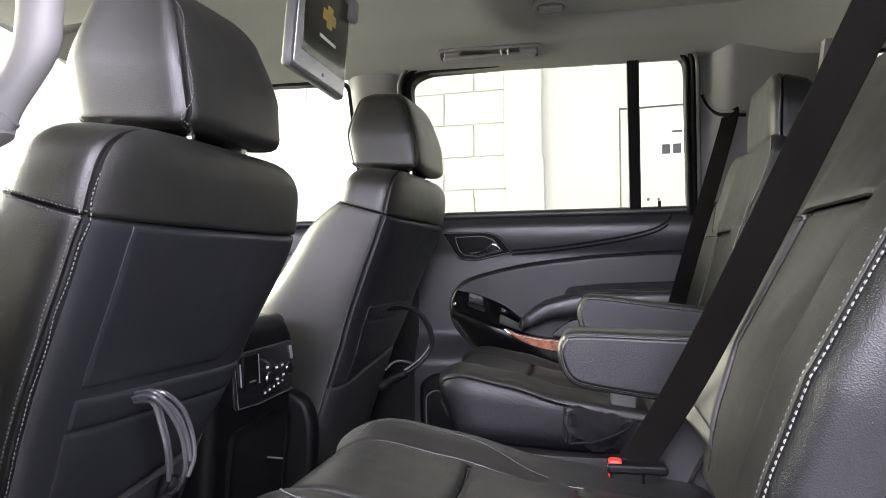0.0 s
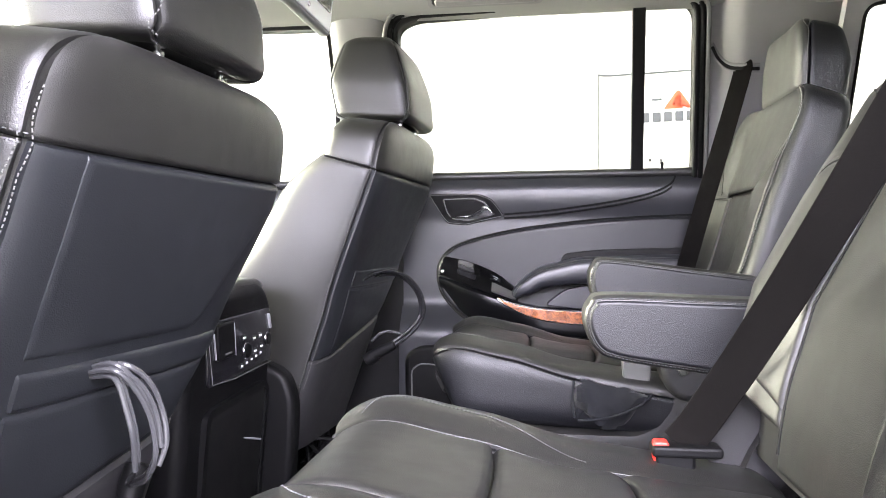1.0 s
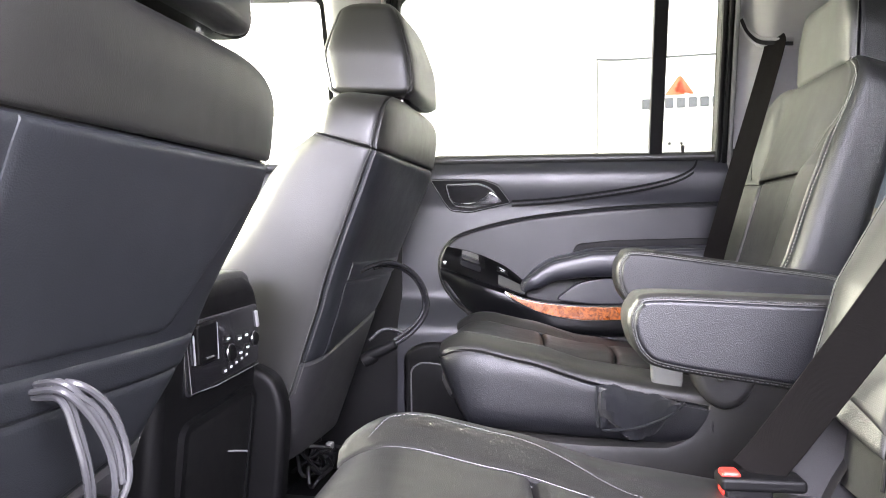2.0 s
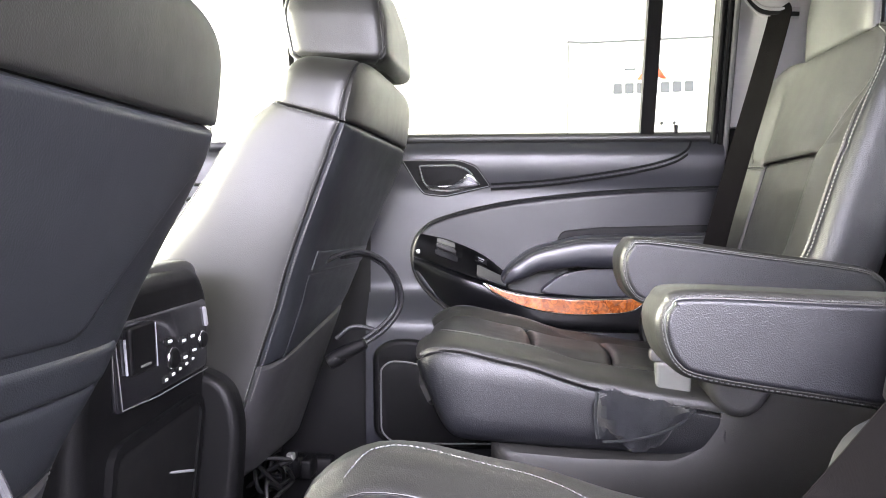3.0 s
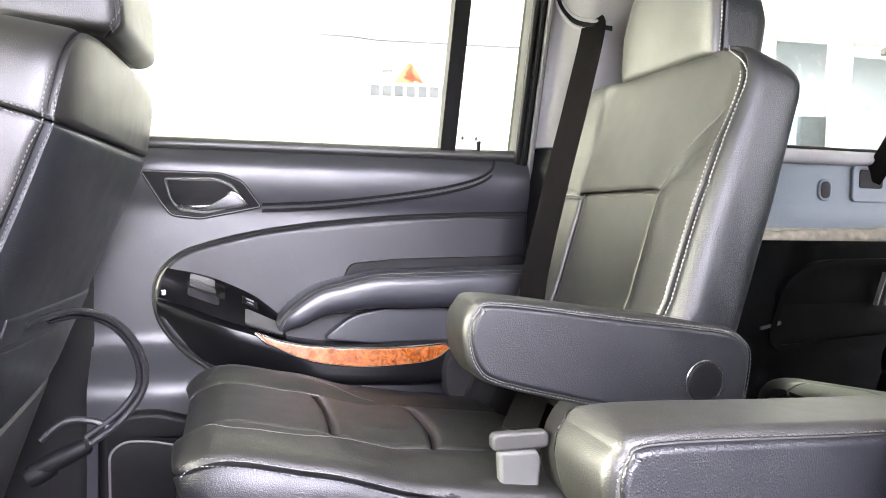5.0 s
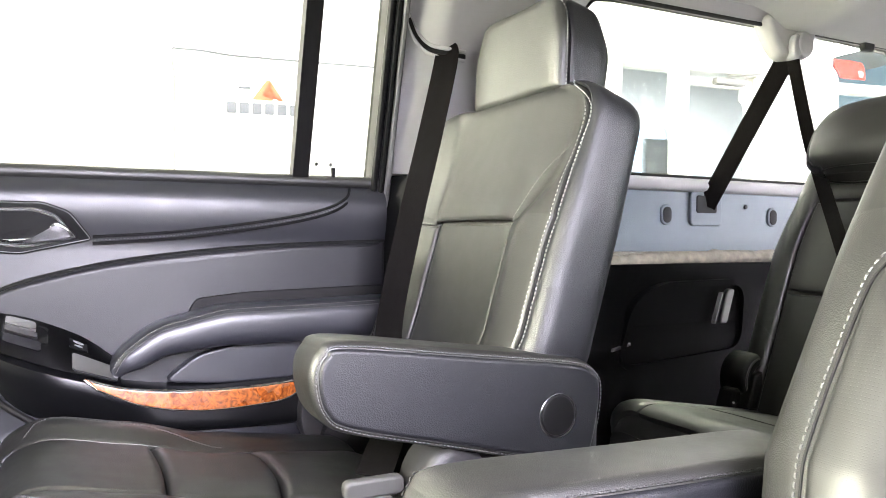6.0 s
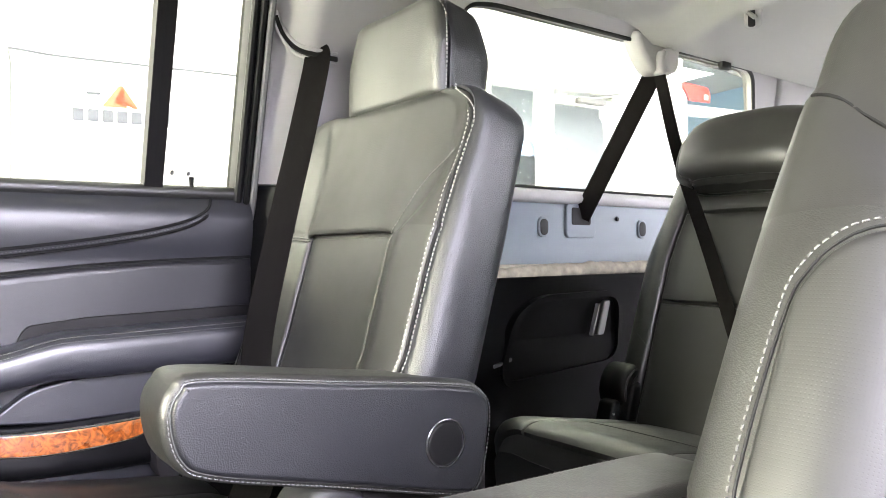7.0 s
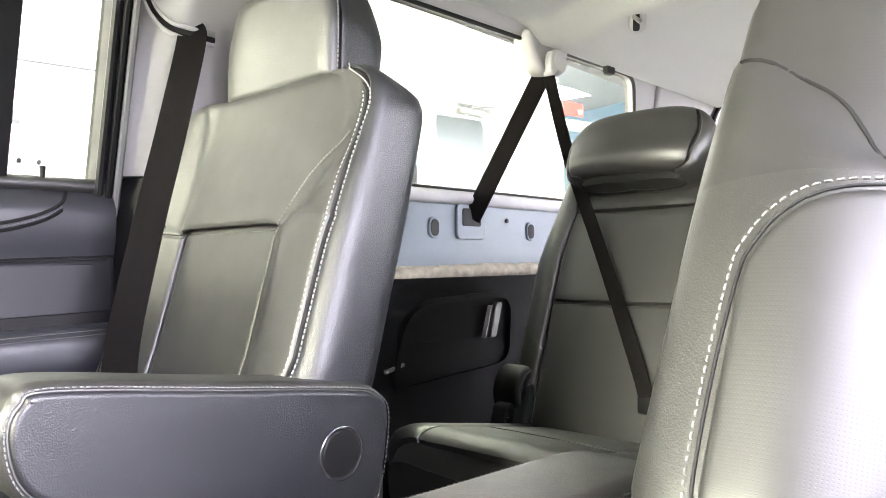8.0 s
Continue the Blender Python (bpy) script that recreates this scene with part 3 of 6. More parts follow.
# inner handle
bz = rounded([(-0.412, 0.704), (-0.276, 0.704), (-0.238, 0.690), (-0.203, 0.643), (-0.31, 0.619), (-0.360, 0.624), (-0.378, 0.648)], 0.010, 5)
bzy = lambda a, b, d: (a, panel_y(a, b) - d, b)
bez = part("handle_bezel", slab(bz, bzy, -0.01, 0.007, 0.005), PLASTIC, door, "black door handle surround")
cup = rounded([(-0.372, 0.692), (-0.285, 0.694), (-0.256, 0.683), (-0.226, 0.646), (-0.30, 0.630), (-0.346, 0.634), (-0.362, 0.652)], 0.009, 5)
part("handle_cup", ring(cup, inset(cup, 0.006), lambda a, b, d: (a, panel_y(a, b) - d, b), 0.004, 0.010), GLOSS, bez)
part("cup_floor", slab(inset(cup, 0.006), bzy, 0.003, 0.0075, 0.001), RUBBER, bez)
part("cup_line", tube([bzy(a, b, 0.010) for a, b in inset(cup, 0.003)], 0.0013, 6, True), GREYPL, bez)
part("bezel_line", tube([bzy(a, b, 0.006) for a, b in inset(bz, 0.003)], 0.0011, 6, True), GREYPL, bez)
lev = curve_through([(-0.352, 0.643), (-0.315, 0.6455), (-0.278, 0.650), (-0.262, 0.670), (-0.245, 0.666), (-0.233, 0.647), (-0.26, 0.640), (-0.31, 0.636)], 5, True)
part("handle_lever", slab([tuple(p) for p in lev], bzy, 0.006, 0.020, 0.005), CHROME, bez, "chrome door lever")
# lower speaker pocket
def low_y(a, b, d):
    return (a, panel_y(a, b) - d, b)


pocket = rounded([(-0.468, 0.272), (-0.43, 0.298), (-0.38, 0.302), (-0.2, 0.25), (0.15, 0.24), (0.2, 0.06), (-0.3, 0.045), (-0.43, 0.046), (-0.466, 0.085)], 0.03, 5)
part("pocket_rim", slab(pocket, low_y, -0.01, 0.016, 0.012, 5), PLASTIC, door, "moulded black speaker pocket")
inner = rounded([(-0.448, 0.235), (-0.425, 0.252), (-0.385, 0.250), (-0.2, 0.205), (0.13, 0.2), (0.16, 0.08), (-0.3, 0.066), (-0.42, 0.066), (-0.446, 0.09)], 0.025, 5)
part("pocket_floor", slab(inner, low_y, 0.010, 0.0175, 0.001), RUBBER, door)
part("bright_rim", tube([low_y(a, b, 0.018) for a, b in inner], 0.0020, 8, True), GREYPL, door, "silver line round the pocket")
# lock knob
part("lock_knob", tube([(0.21, 0.806, 0.755), (0.21, 0.806, 0.775), (0.21, 0.806, 0.783)], lambda t: 0.0035 + 0.0015 * t, 10), RUBBER, door)
# window frame, seals, divider, glass
win = rounded([(-0.478, 0.69), (-0.470, 1.120), (-0.42, 1.140), (0.12, 1.153), (0.262, 1.153), (0.291, 0.69)], 0.04, 6)
wf = part("window_frame", ring(inset(win, -0.028), win, at_glass(), -0.02, 0.03), RUBBER, door, "black window frame with rubber seals")
for k, ins, r, mm in ((0, -0.004, 0.007, RUBBER), (1, -0.018, 0.006, PLASTIC), (2, -0.030, 0.006, GREYPL)):
    part("seal", tube([at_glass()(a, b, -0.022 - 0.004 * k) for a, b in inset(win, ins)], r, 8, True), mm, wf)
part("divider", slab(round_rect(0, 0, 1, 1, 0.01, 2), lambda a, b, d: (0.131 - 0.014 * b + 0.030 * (a - 0.0), glass_y(0.745 + 0.41 * b) - d, 0.745 + 0.41 * b), -0.01, 0.018, 0.0, 1), RUBBER, door, "black upright window divider")
for xl in (0.178, 0.206):
    part("glass_mark", slab(round_rect(xl, 0.786, xl + 0.007, 0.794, 0.002), at_glass(), 0.0135, 0.0125, 0.0003), GREYPL, door)
pane = part("pane", slab(inset(win, -0.006), at_glass(), 0.014, 0.018, 0.0005), TINTED, door, "tinted side window glass")
pane.visible_shadow = False
part("door_skin", slab(rounded([(-0.52, -0.12), (-0.52, 0.73), (0.40, 0.75), (0.36, 0.30), (0.22, -0.10)], 0.04), lambda a, b, d: (a, d + 0.06 * ease((b - 0.1) / 0.3) - 0.05 * ease((b - 0.5) / 0.3), b), 0.892, 0.905, 0.004), PAINT, door, "dark painted outer skin")


# ---- front passenger door ----
def fpanel_y(x, z):
    return 0.80 + 0.015 * ease((z - 0.70) / 0.04) - 0.05 * ease((0.45 - z) / 0.1)


fdoor = empty("door_2", "black vinyl front door trim with padded armrest", "car door", kind="structure")
part("door_panel", sheet(-1.55, -0.70, 0.004, 0.735, fpanel_y, 40, 50, 0.09), VINYL, fdoor)
part("belt_strip", tube([(x, 0.808, 0.737) for x in (-1.55, -1.1, -0.70)], 0.012, 10), VINYL, fdoor)
for z, r in ((0.645, 0.004), (0.612, 0.005), (0.60, 0.003)):
    part("trim_line", tube([(x, fpanel_y(x, z), z + 0.02 * (x + 1.0)) for x in (-1.5, -1.1, -0.70)], r, 8), RUBBER if r > 0.0035 else CHROME, fdoor)
part("arm_pad", Form(lambda v: (-1.4 + 0.66 * v, 0.47), lambda v: 90, lambda v: 0.05 * cap(v, r0=0.1, r1=0.1), lambda v: 0.035 * cap(v, r0=0.1, r1=0.1), lambda v: 0.05, 3, y0=0.75).body(0), VINYL, fdoor)
fwin = rounded([(-1.62, 0.735), (-1.25, 1.10), (-0.90, 1.132), (-0.658, 1.128), (-0.664, 0.735)], 0.03, 6)
part("window_frame", ring(inset(fwin, -0.012), fwin, at_glass(), -0.006, 0.03), RUBBER, fdoor)
pane = part("pane", slab(inset(fwin, -0.004), at_glass(), 0.014, 0.018, 0.0005), GLASS, fdoor)
pane.visible_shadow = False
part("door_skin", slab(rounded([(-1.65, -0.12), (-1.65, 0.70), (-0.64, 0.73), (-0.64, -0.12)], 0.04), lambda a, b, d: (a, d, b), 0.895, 0.91, 0.004), PAINT, fdoor)


# ---- pillars and quarter trims, both flanks ----
def b_pillar(sign):
    bm = sheet(-0.656, -0.495, 0.70, 1.165, lambda x, z: sign * (glass_y(z) - 0.028 + 0.03 * abs((x + 0.575) / 0.08) ** 4), 16, 24, 0.05)
    tagged(part("trim", bm, PILLAR), label="pale grey plastic centre pillar cover", category="pillar trim", kind="structure")
    bm = sheet(-0.70, -0.482, -0.02, 0.70, lambda x, z: sign * (0.79 - 0.01 * ease((0.3 - z) / 0.2)), 8, 24, 0.08)
    tagged(part("trim", bm, PLASTIC), label="black plastic lower pillar cover", category="pillar trim", kind="structure")


def c_pillar(sign):
    def y(x, z):
        return sign * (glass_y(z) - 0.062 * ease((x - 0.280) / 0.10) + 0.008 * ease((x - 0.5) / 0.1))
    tagged(part("trim", sheet(0.292, 0.64, 0.775, 1.16, y, 28, 26, 0.05), PILLAR), label="pale grey plastic rear pillar cover with belt slot", category="pillar trim", kind="structure")
    tagged(part("trim", sheet(0.316, 0.64, -0.02, 0.773, lambda x, z: sign * (0.815 - 0.06 * ease((x - 0.32) / 0.05)), 14, 20, 0.06), PLASTIC), label="dark plastic panel below the rear pillar", category="pillar trim", kind="structure")


for sg in (1, -1):
    b_pillar(sg)
    c_pillar(sg)

QW = rounded([(0.615, 0.792), (0.60, 1.088), (0.66, 1.098), (1.522, 1.104), (1.80, 0.81), (1.74, 0.792)], 0.04, 6)


def quarter(sign):
    wall = empty("wall_east" if sign > 0 else "wall_west", "grey rear side trim round the quarter window", "side trim", kind="structure")
    part("window_surround", ring(to_rect(QW, 0.56, 0.772, 2.0, 1.15), QW, at_quarter(sign), 0.0, 0.03), PILLAR, wall)
    part("seal", tube([at_quarter(sign)(a, b, 0.002) for a, b in QW], 0.0045, 8, True), RUBBER, wall, "black rubber window seal")
    part("pillar_cover", slab(rounded([(1.60, 1.16), (1.868, 0.772), (2.0, 0.772), (2.0, 1.16)], 0.01), at_quarter(sign), 0.004, -0.012, 0.006, 4), PILLAR, wall, "pale grey rear pillar cover")
    p = part("pane", slab(inset(QW, -0.006), at_quarter(sign), 0.018, 0.022, 0.0005), TINTED, wall, "tinted quarter window glass")
    p.visible_shadow = sign < 0
    part("sill", tube([(x, sign * 0.694, 0.775) for x in (0.56, 0.9, 1.3, 2.0)], 0.016, 10), PILLAR, wall)
    part("upper_trim", sheet(0.55, 2.0, 0.622, 0.772, lambda x, z: sign * (0.697 - 0.012 * ease((0.65 - z) / 0.03)), 30, 10, 0.03), BLUEGREY, wall, "slate grey moulded side trim")
    led = curve_through([(0.42, 0.565), (0.55, 0.588), (0.75, 0.606), (1.1, 0.616), (2.0, 0.618)], 6)
    part("ledge", tube([(a, sign * (0.615 + 0.02 * ease((a - 0.6) / 0.4)), b - 0.004 + 0.003 * noise.noise((a * 9, 0, 5))) for a, b in curve_through(led, 6)], lambda t: 0.016 + 0.004 * noise.noise((t * 60, 3, 1)) + 0.002 * noise.noise((t * 190, 7, 1)), 12), FELT, wall, "pale felt edge on the side ledge")
    part("ledge_top", sheet(0.42, 2.0, 0.60, 0.624, lambda x, z: sign * 0.64, 6, 2, 0.06), FELT, wall)
    part("lower_trim", sheet(0.40, 2.0, 0.0, 0.60, lambda x, z: sign * (0.598 - 0.02 * ease((0.55 - z) / 0.1) - 0.05 * ease((0.25 - z) / 0.1)), 30, 24, 0.10), WHEELARCH, wall, "black plastic wheel arch trim")
    place = lambda a, b, d: (a, sign * (0.579 - d), b)
    cupl = rounded([(0.72, 0.40), (0.76, 0.52), (0.83, 0.552), (1.06, 0.556), (1.05, 0.42)], 0.04, 6)
    part("cup_recess", ring(inset(cupl, -0.012), cupl, place, -0.01, 0.008), WHEELARCH, wall, "moulded black recess")
    part("cup_floor", slab(cupl, place, -0.012, -0.003, 0.001), WHEELARCH, wall)
    part("grip", slab(rounded([(0.985, 0.474), (1.008, 0.546), (1.028, 0.546), (1.006, 0.474)], 0.006), place, 0, 0.010, 0.003), BUCKLEGREY, wall, "grey plastic recess grip")
    part("grip", slab(rounded([(0.968, 0.474), (0.990, 0.540), (0.994, 0.540), (0.972, 0.474)], 0.001), place, 0, 0.010, 0.0008), GREYPL, wall)
    part("latch", slab(rounded([(0.70, 0.437), (0.745, 0.447), (0.745, 0.441), (0.70, 0.431)], 0.001), place, 0, 0.006, 0.0008), BUCKLEGREY, wall)
    # slots, belt opening and screw in the slate trim
    pl = lambda a, b, d: (a, sign * (0.695 - d), b)
    part("belt_plate", slab(round_rect(1.02, 0.682, 1.118, 0.762, 0.012), pl, -0.004, 0.006, 0.003), BLUEGREY, wall)
    part("belt_opening", slab(round_rect(1.036, 0.712, 1.10, 0.752, 0.006), pl, 0.0, 0.0075, 0.001), RUBBER, wall, "dark belt opening")
    for xh in (0.951, 1.296):
        part("slot_rim", slab(round_rect(xh - 0.017, 0.683, xh + 0.017, 0.729, 0.015), pl, -0.004, 0.003, 0.002), BLUEGREY, wall)
        part("slot", slab(round_rect(xh - 0.012, 0.688, xh + 0.012, 0.724, 0.011), pl, 0.0, 0.0045, 0.001), RUBBER, wall, "dark oval slot")
    part("screw", slab(round_rect(1.196, 0.724, 1.206, 0.734, 0.0048), pl, 0, 0.004, 0.001), RUBBER, wall)
    part("outer_skin", sheet(0.36, 2.1, -0.1, 0.80, lambda x, z: sign * (0.91 - 0.03 * ease((z - 0.5) / 0.3)), 10, 10, 0.015), PAINT, wall)
    return wall


quarter(1)
quarter(-1)
# rear closure, cowl and windscreen frame
tail = empty("wall_south", "pale grey tailgate trim round the rear window", "tailgate trim", kind="structure")
rw = rounded([(-0.62, 0.80), (-0.50, 1.11), (0.50, 1.11), (0.62, 0.80)], 0.04, 6)
at_tail = lambda a, b, d: (2.0 + d, a, b)
part("window_surround", ring(to_rect(rw, -0.82, -0.05, 0.82, 1.22), rw, at_tail, 0.0, 0.06), PILLAR, tail)
part("seal", tube([at_tail(a, b, 0.0) for a, b in rw], 0.007, 8, True), RUBBER, tail)
pane = part("pane", slab(inset(rw, -0.006), at_tail, 0.03, 0.034, 0.0005), TINTED, tail, "tinted rear window glass")
pane.visible_shadow = False
for sg in (1, -1):
    for z0, z1 in ((-0.05, 0.78), (1.12, 1.22)):
        part("corner_trim", box(1.992, 2.06, min(sg * 0.50, sg * 0.82), max(sg * 0.50, sg * 0.82), z0, z1, 0.006), PILLAR, tail)
tagged(part("wall_north", slab(rounded([(-1.80, 0.0), (-1.42, 0.0), (-1.42, 0.35), (-1.36, 0.52), (-1.45, 0.64), (-1.80, 0.68)], 0.04), lambda a, b, d: (a, d, b), -0.80, 0.80, 0.01, 3, both=True), PLASTIC), label="black moulded dashboard below the windscreen", category="dashboard", kind="structure")
for sg in (1, -1):
    tagged(part("trim", tube(curve_through([(-1.85, sg * 0.80, 0.66), (-1.62, sg * 0.76, 0.90), (-1.30, sg * 0.67, 1.13), (-1.0, sg * 0.65, 1.16)], 6), 0.035, 10), PILLAR), label="pale grey windscreen pillar cover", category="pillar trim", kind="structure")
# driver side: front door only; the rear one stands open behind the camera
ddoor = empty("door_3", "black vinyl driver door trim", "car door", kind="structure")
part("door_panel", sheet(-1.55, -0.72, 0.03, 0.735, lambda x, z: -fpanel_y(x, z), 20, 20, 0.09), VINYL, ddoor)
part("window_frame", ring(inset(fwin, -0.025), fwin, at_glass(-1), -0.02, 0.03), RUBBER, ddoor)
part("sill", box(-0.5, 0.34, -0.86, -0.74, -0.04, 0.02, 0.01), PLASTIC, ddoor)

# driver side rear door, swung wide open beside the camera's way in; unseen, it keeps front light off the near seat
od = empty("door_5", "unseen black rear door swung wide open, shading the near seat", "car door", kind="structure")
swing = lambda a, b, d: (-0.555 - 0.12 * a - d, -0.90 - a, b)
part("door_panel", slab(rounded([(0.0, -0.05), (0.0, 0.74), (0.80, 0.75), (0.78, 0.35), (0.62, -0.05)], 0.05), swing, -0.05, 0.06, 0.02, 4, both=True), VINYL, od)
part("door_skin", slab(rounded([(0.0, -0.08), (0.0, 0.75), (0.82, 0.76), (0.80, 0.33), (0.64, -0.08)], 0.05), swing, 0.064, 0.085, 0.01, 3), PAINT, od, "dark painted outer skin")
op = rounded([(0.03, 0.755), (0.05, 1.10), (0.62, 1.13), (0.79, 0.765)], 0.04, 5)
part("window_frame", ring(inset(op, -0.03), op, swing, 0.0, 0.04), RUBBER, od)
p = part("pane", slab(inset(op, -0.004), swing, 0.018, 0.022, 0.0005), TINTED, od, "tinted side window glass")
part("armrest", slab(rounded([(0.18, 0.40), (0.18, 0.50), (0.74, 0.53), (0.74, 0.42)], 0.03), swing, -0.11, -0.045, 0.02, 4, both=True), VINYL, od)


# ---- showroom outside ----
TH = radians(-6)


def on_wall(s, d, z):
    """s along the far wall, d in front of it."""
    return (0.6 + s * math.cos(TH) + d * math.sin(TH), 3.4 + s * math.sin(TH) - d * math.cos(TH), z)


def wall_slab(s0, s1, z0, z1, d0, d1, bevel=0.004):
    return slab(round_rect(s0, z0, s1, z1, max(bevel, 0.001), 2), lambda a, b, d: on_wall(a, d, b), d0, d1, bevel, 2)


tagged(part("ground", box(-9, 11, -6, 8, -0.75, -0.65, 0.01), TILE), label="pale polished showroom floor tiles", category="floor", kind="structure")
far = empty("wall_far", "white painted showroom wall of large blocks and panels", "wall", kind="structure")
for s0, s1, z0, z1 in ((-8, 2.30, -0.66, 3.6), (2.302, 3.50, 1.80, 3.6), (3.502, 4.10, -0.66, 3.6), (4.102, 6.40, 2.30, 3.6), (4.102, 6.40, -0.66, 0.75), (6.402, 9.0, -0.66, 3.6)):
    part("wall_panel", wall_slab(s0, s1, z0, z1, -0.2, 0.0, 0.002), WALLPAINT, far)
# painted blocks and a pier
for r in range(-3, 6):
    for c in range(-1, 5):
        s1 = -1.112 - 0.42 * c - (0.21 if r % 2 else 0.0)
        a, b = max(s1 - 0.414, -3.0), min(s1, -1.112)
        if b - a > 0.03:
            part("block", wall_slab(a, b, 1.141 + 0.211 * r, 1.141 + 0.211 * r + 0.205, -0.002, 0.012, 0.004), WALLPAINT, far)
part("pier", wall_slab(-1.108, -0.857, -0.65, 3.55, -0.002, 0.03, 0.006), WALLPAINT, far)
# flush service door with a hexagonal sign on it
part("flush_door", wall_slab(-0.378, 0.80, -0.64, 1.60, -0.002, 0.014, 0.006), WALLPAINT, far)
part("door_gap", wall_slab(-0.386, 0.81, 1.602, 1.612, -0.002, 0.006, 0.001), SIGNGREY, far)
part("door_gap", wall_slab(-0.388, -0.382, -0.64, 1.612, -0.002, 0.006, 0.001), GREYPL, far)
sign = empty("wall_sign", "pale hexagonal wall sign with grey bars and an orange chevron", "sign")
hexa = [(-0.178, 1.285), (-0.178, 1.458), (0.085, 1.535), (0.348, 1.458), (0.348, 1.285), (0.085, 1.215)]
part("plate", slab(hexa, lambda a, b, d: on_wall(a, d, b), 0.014, 0.024, 0.003), PLATE, sign)
for k in range(7):
    w = 0.45 / 7
    a = -0.139 + w * k
    bar = part("lettering_bar", wall_slab(a + 0.006, a + w - 0.010, 1.302, 1.362, 0.0235, 0.028, 0.001), SIGNGREY, sign)
chev = [(-0.007, 1.378), (0.068, 1.486), (0.086, 1.486), (0.158, 1.378), (0.128, 1.378), (0.077, 1.452), (0.044, 1.402), (0.092, 1.402), (0.104, 1.378)]
part("chevron", slab(chev, lambda a, b, d: on_wall(a, d, b), 0.0235, 0.030, 0.001), ORANGE, sign, "orange chevron mark")
part("lettering_bar", wall_slab(-0.075, -0.012, 1.432, 1.446, 0.0235, 0.026, 0.0005), SIGNGREY, sign)
# glazed door and side light to the office
odoor = empty("door_4", "white framed glass office door with side light", "glass door", kind="structure")
for s0, s1, z0, z1 in ((2.30, 2.335, -0.65, 1.80), (2.335, 3.50, 1.77, 1.80), (2.80, 2.86, -0.65, 1.77), (3.46, 3.50, -0.65, 1.77)):
    part("frame", wall_slab(s0, s1, z0, z1, -0.12, 0.03, 0.004), WALLPAINT, odoor)
for s0, s1, z0, z1 in ((2.87, 2.915, -0.64, 1.74), (3.40, 3.45, -0.64, 1.74), (2.915, 3.40, 1.69, 1.74), (2.915, 3.40, -0.64, -0.45)):
    part("leaf_rail", wall_slab(s0, s1, z0, z1, -0.07, -0.02, 0.004), WALLPAINT, odoor)
part("closer", wall_slab(3.10, 3.36, 1.70, 1.74, -0.02, 0.03, 0.006), GREYPL, odoor, "grey door closer")
part("closer_arm", tube([on_wall(3.2, 0.03, 1.75), on_wall(3.42, 0.09, 1.77)], 0.008, 8), GREYPL, odoor)
for s0, s1, z0, z1 in ((2.335, 2.80, -0.65, 1.77), (2.915, 3.40, -0.45, 1.69)):
    p = part("pane", wall_slab(s0, s1, z0, z1, -0.06, -0.054, 0.0005), GLASS, odoor)
    p.visible_shadow = False
w2 = empty("window_2", "white framed interior window to the office", "window", kind="structure")
for s0, s1, z0, z1 in ((4.10, 4.14, 0.75, 2.30), (4.14, 6.40, 1.74, 1.80), (4.14, 6.40, 0.75, 0.79), (4.14, 6.40, 2.26, 2.30), (5.05, 5.10, 0.79, 1.74)):
    part("frame", wall_slab(s0, s1, z0, z1, -0.10, 0.02, 0.004), WALLPAINT, w2)
p = part("pane", wall_slab(4.14, 6.40, 0.79, 2.26, -0.06, -0.054, 0.0005), GLASS, w2)
p.visible_shadow = False
red = tagged(part("notice_board", wall_slab(4.15, 4.37, 1.83, 1.935, 0.022, 0.03, 0.003), RED), label="small red notice fixed on the window frame", category="notice")
tagged(part("notice_card", wall_slab(4.31, 4.345, 1.85, 1.885, 0.0305, 0.034, 0.001), PLATE), label="small white card on the red notice", category="card")
# office behind
off = empty("office_wall", "grey office walls and ceiling behind the glass", "wall", kind="structure")
part("back_wall", wall_slab(1.8, 8.0, -0.66, 3.0, -4.2, -4.1, 0.004), DIMGREY, off)
part("side_wall", wall_slab(1.7, 1.8, -0.66, 3.0, -4.1, -0.202, 0.004), WALLPAINT, off)
part("ceiling_panel", slab(round_rect(1.8, -4.1, 8.0, -0.21, 0.01), lambda a, b, d: on_wall(a, b, d), 2.75, 2.8, 0.002), DIMGREY, off)
tagged(part("filing_cabinet", wall_slab(3.6, 4.05, -0.65, 1.62, -1.6, -1.2, 0.01), BLUE), label="blue metal cabinet standing in the office", category="cabinet")
tagged(part("dark_monitor", wall_slab(3.35, 3.62, 1.1, 1.5, -1.15, -1.1, 0.01), SIGNGREY), label="dark flat monitor hanging in the office", category="monitor")
# the rest of the hall
hall = empty("hall_wall", "white hall walls around the car", "wall", kind="structure")
part("side_wall", box(-8.6, -8.5, -6, 5, -0.65, 3.6, 0.01), WALLPAINT, hall)
part("side_wall", box(9.5, 9.6, -6, 2.4, -0.65, 3.6, 0.01), WALLPAINT, hall)
part("side_wall", box(-8.5, 9.5, -6, -5.9, -0.65, 3.6, 0.01), WALLPAINT, hall)
tagged(part("hall_ceiling", box(-8.6, 9.6, -6, 5, 3.6, 3.7, 0.01), WALLPAINT), label="white hall ceiling", category="ceiling", kind="structure")


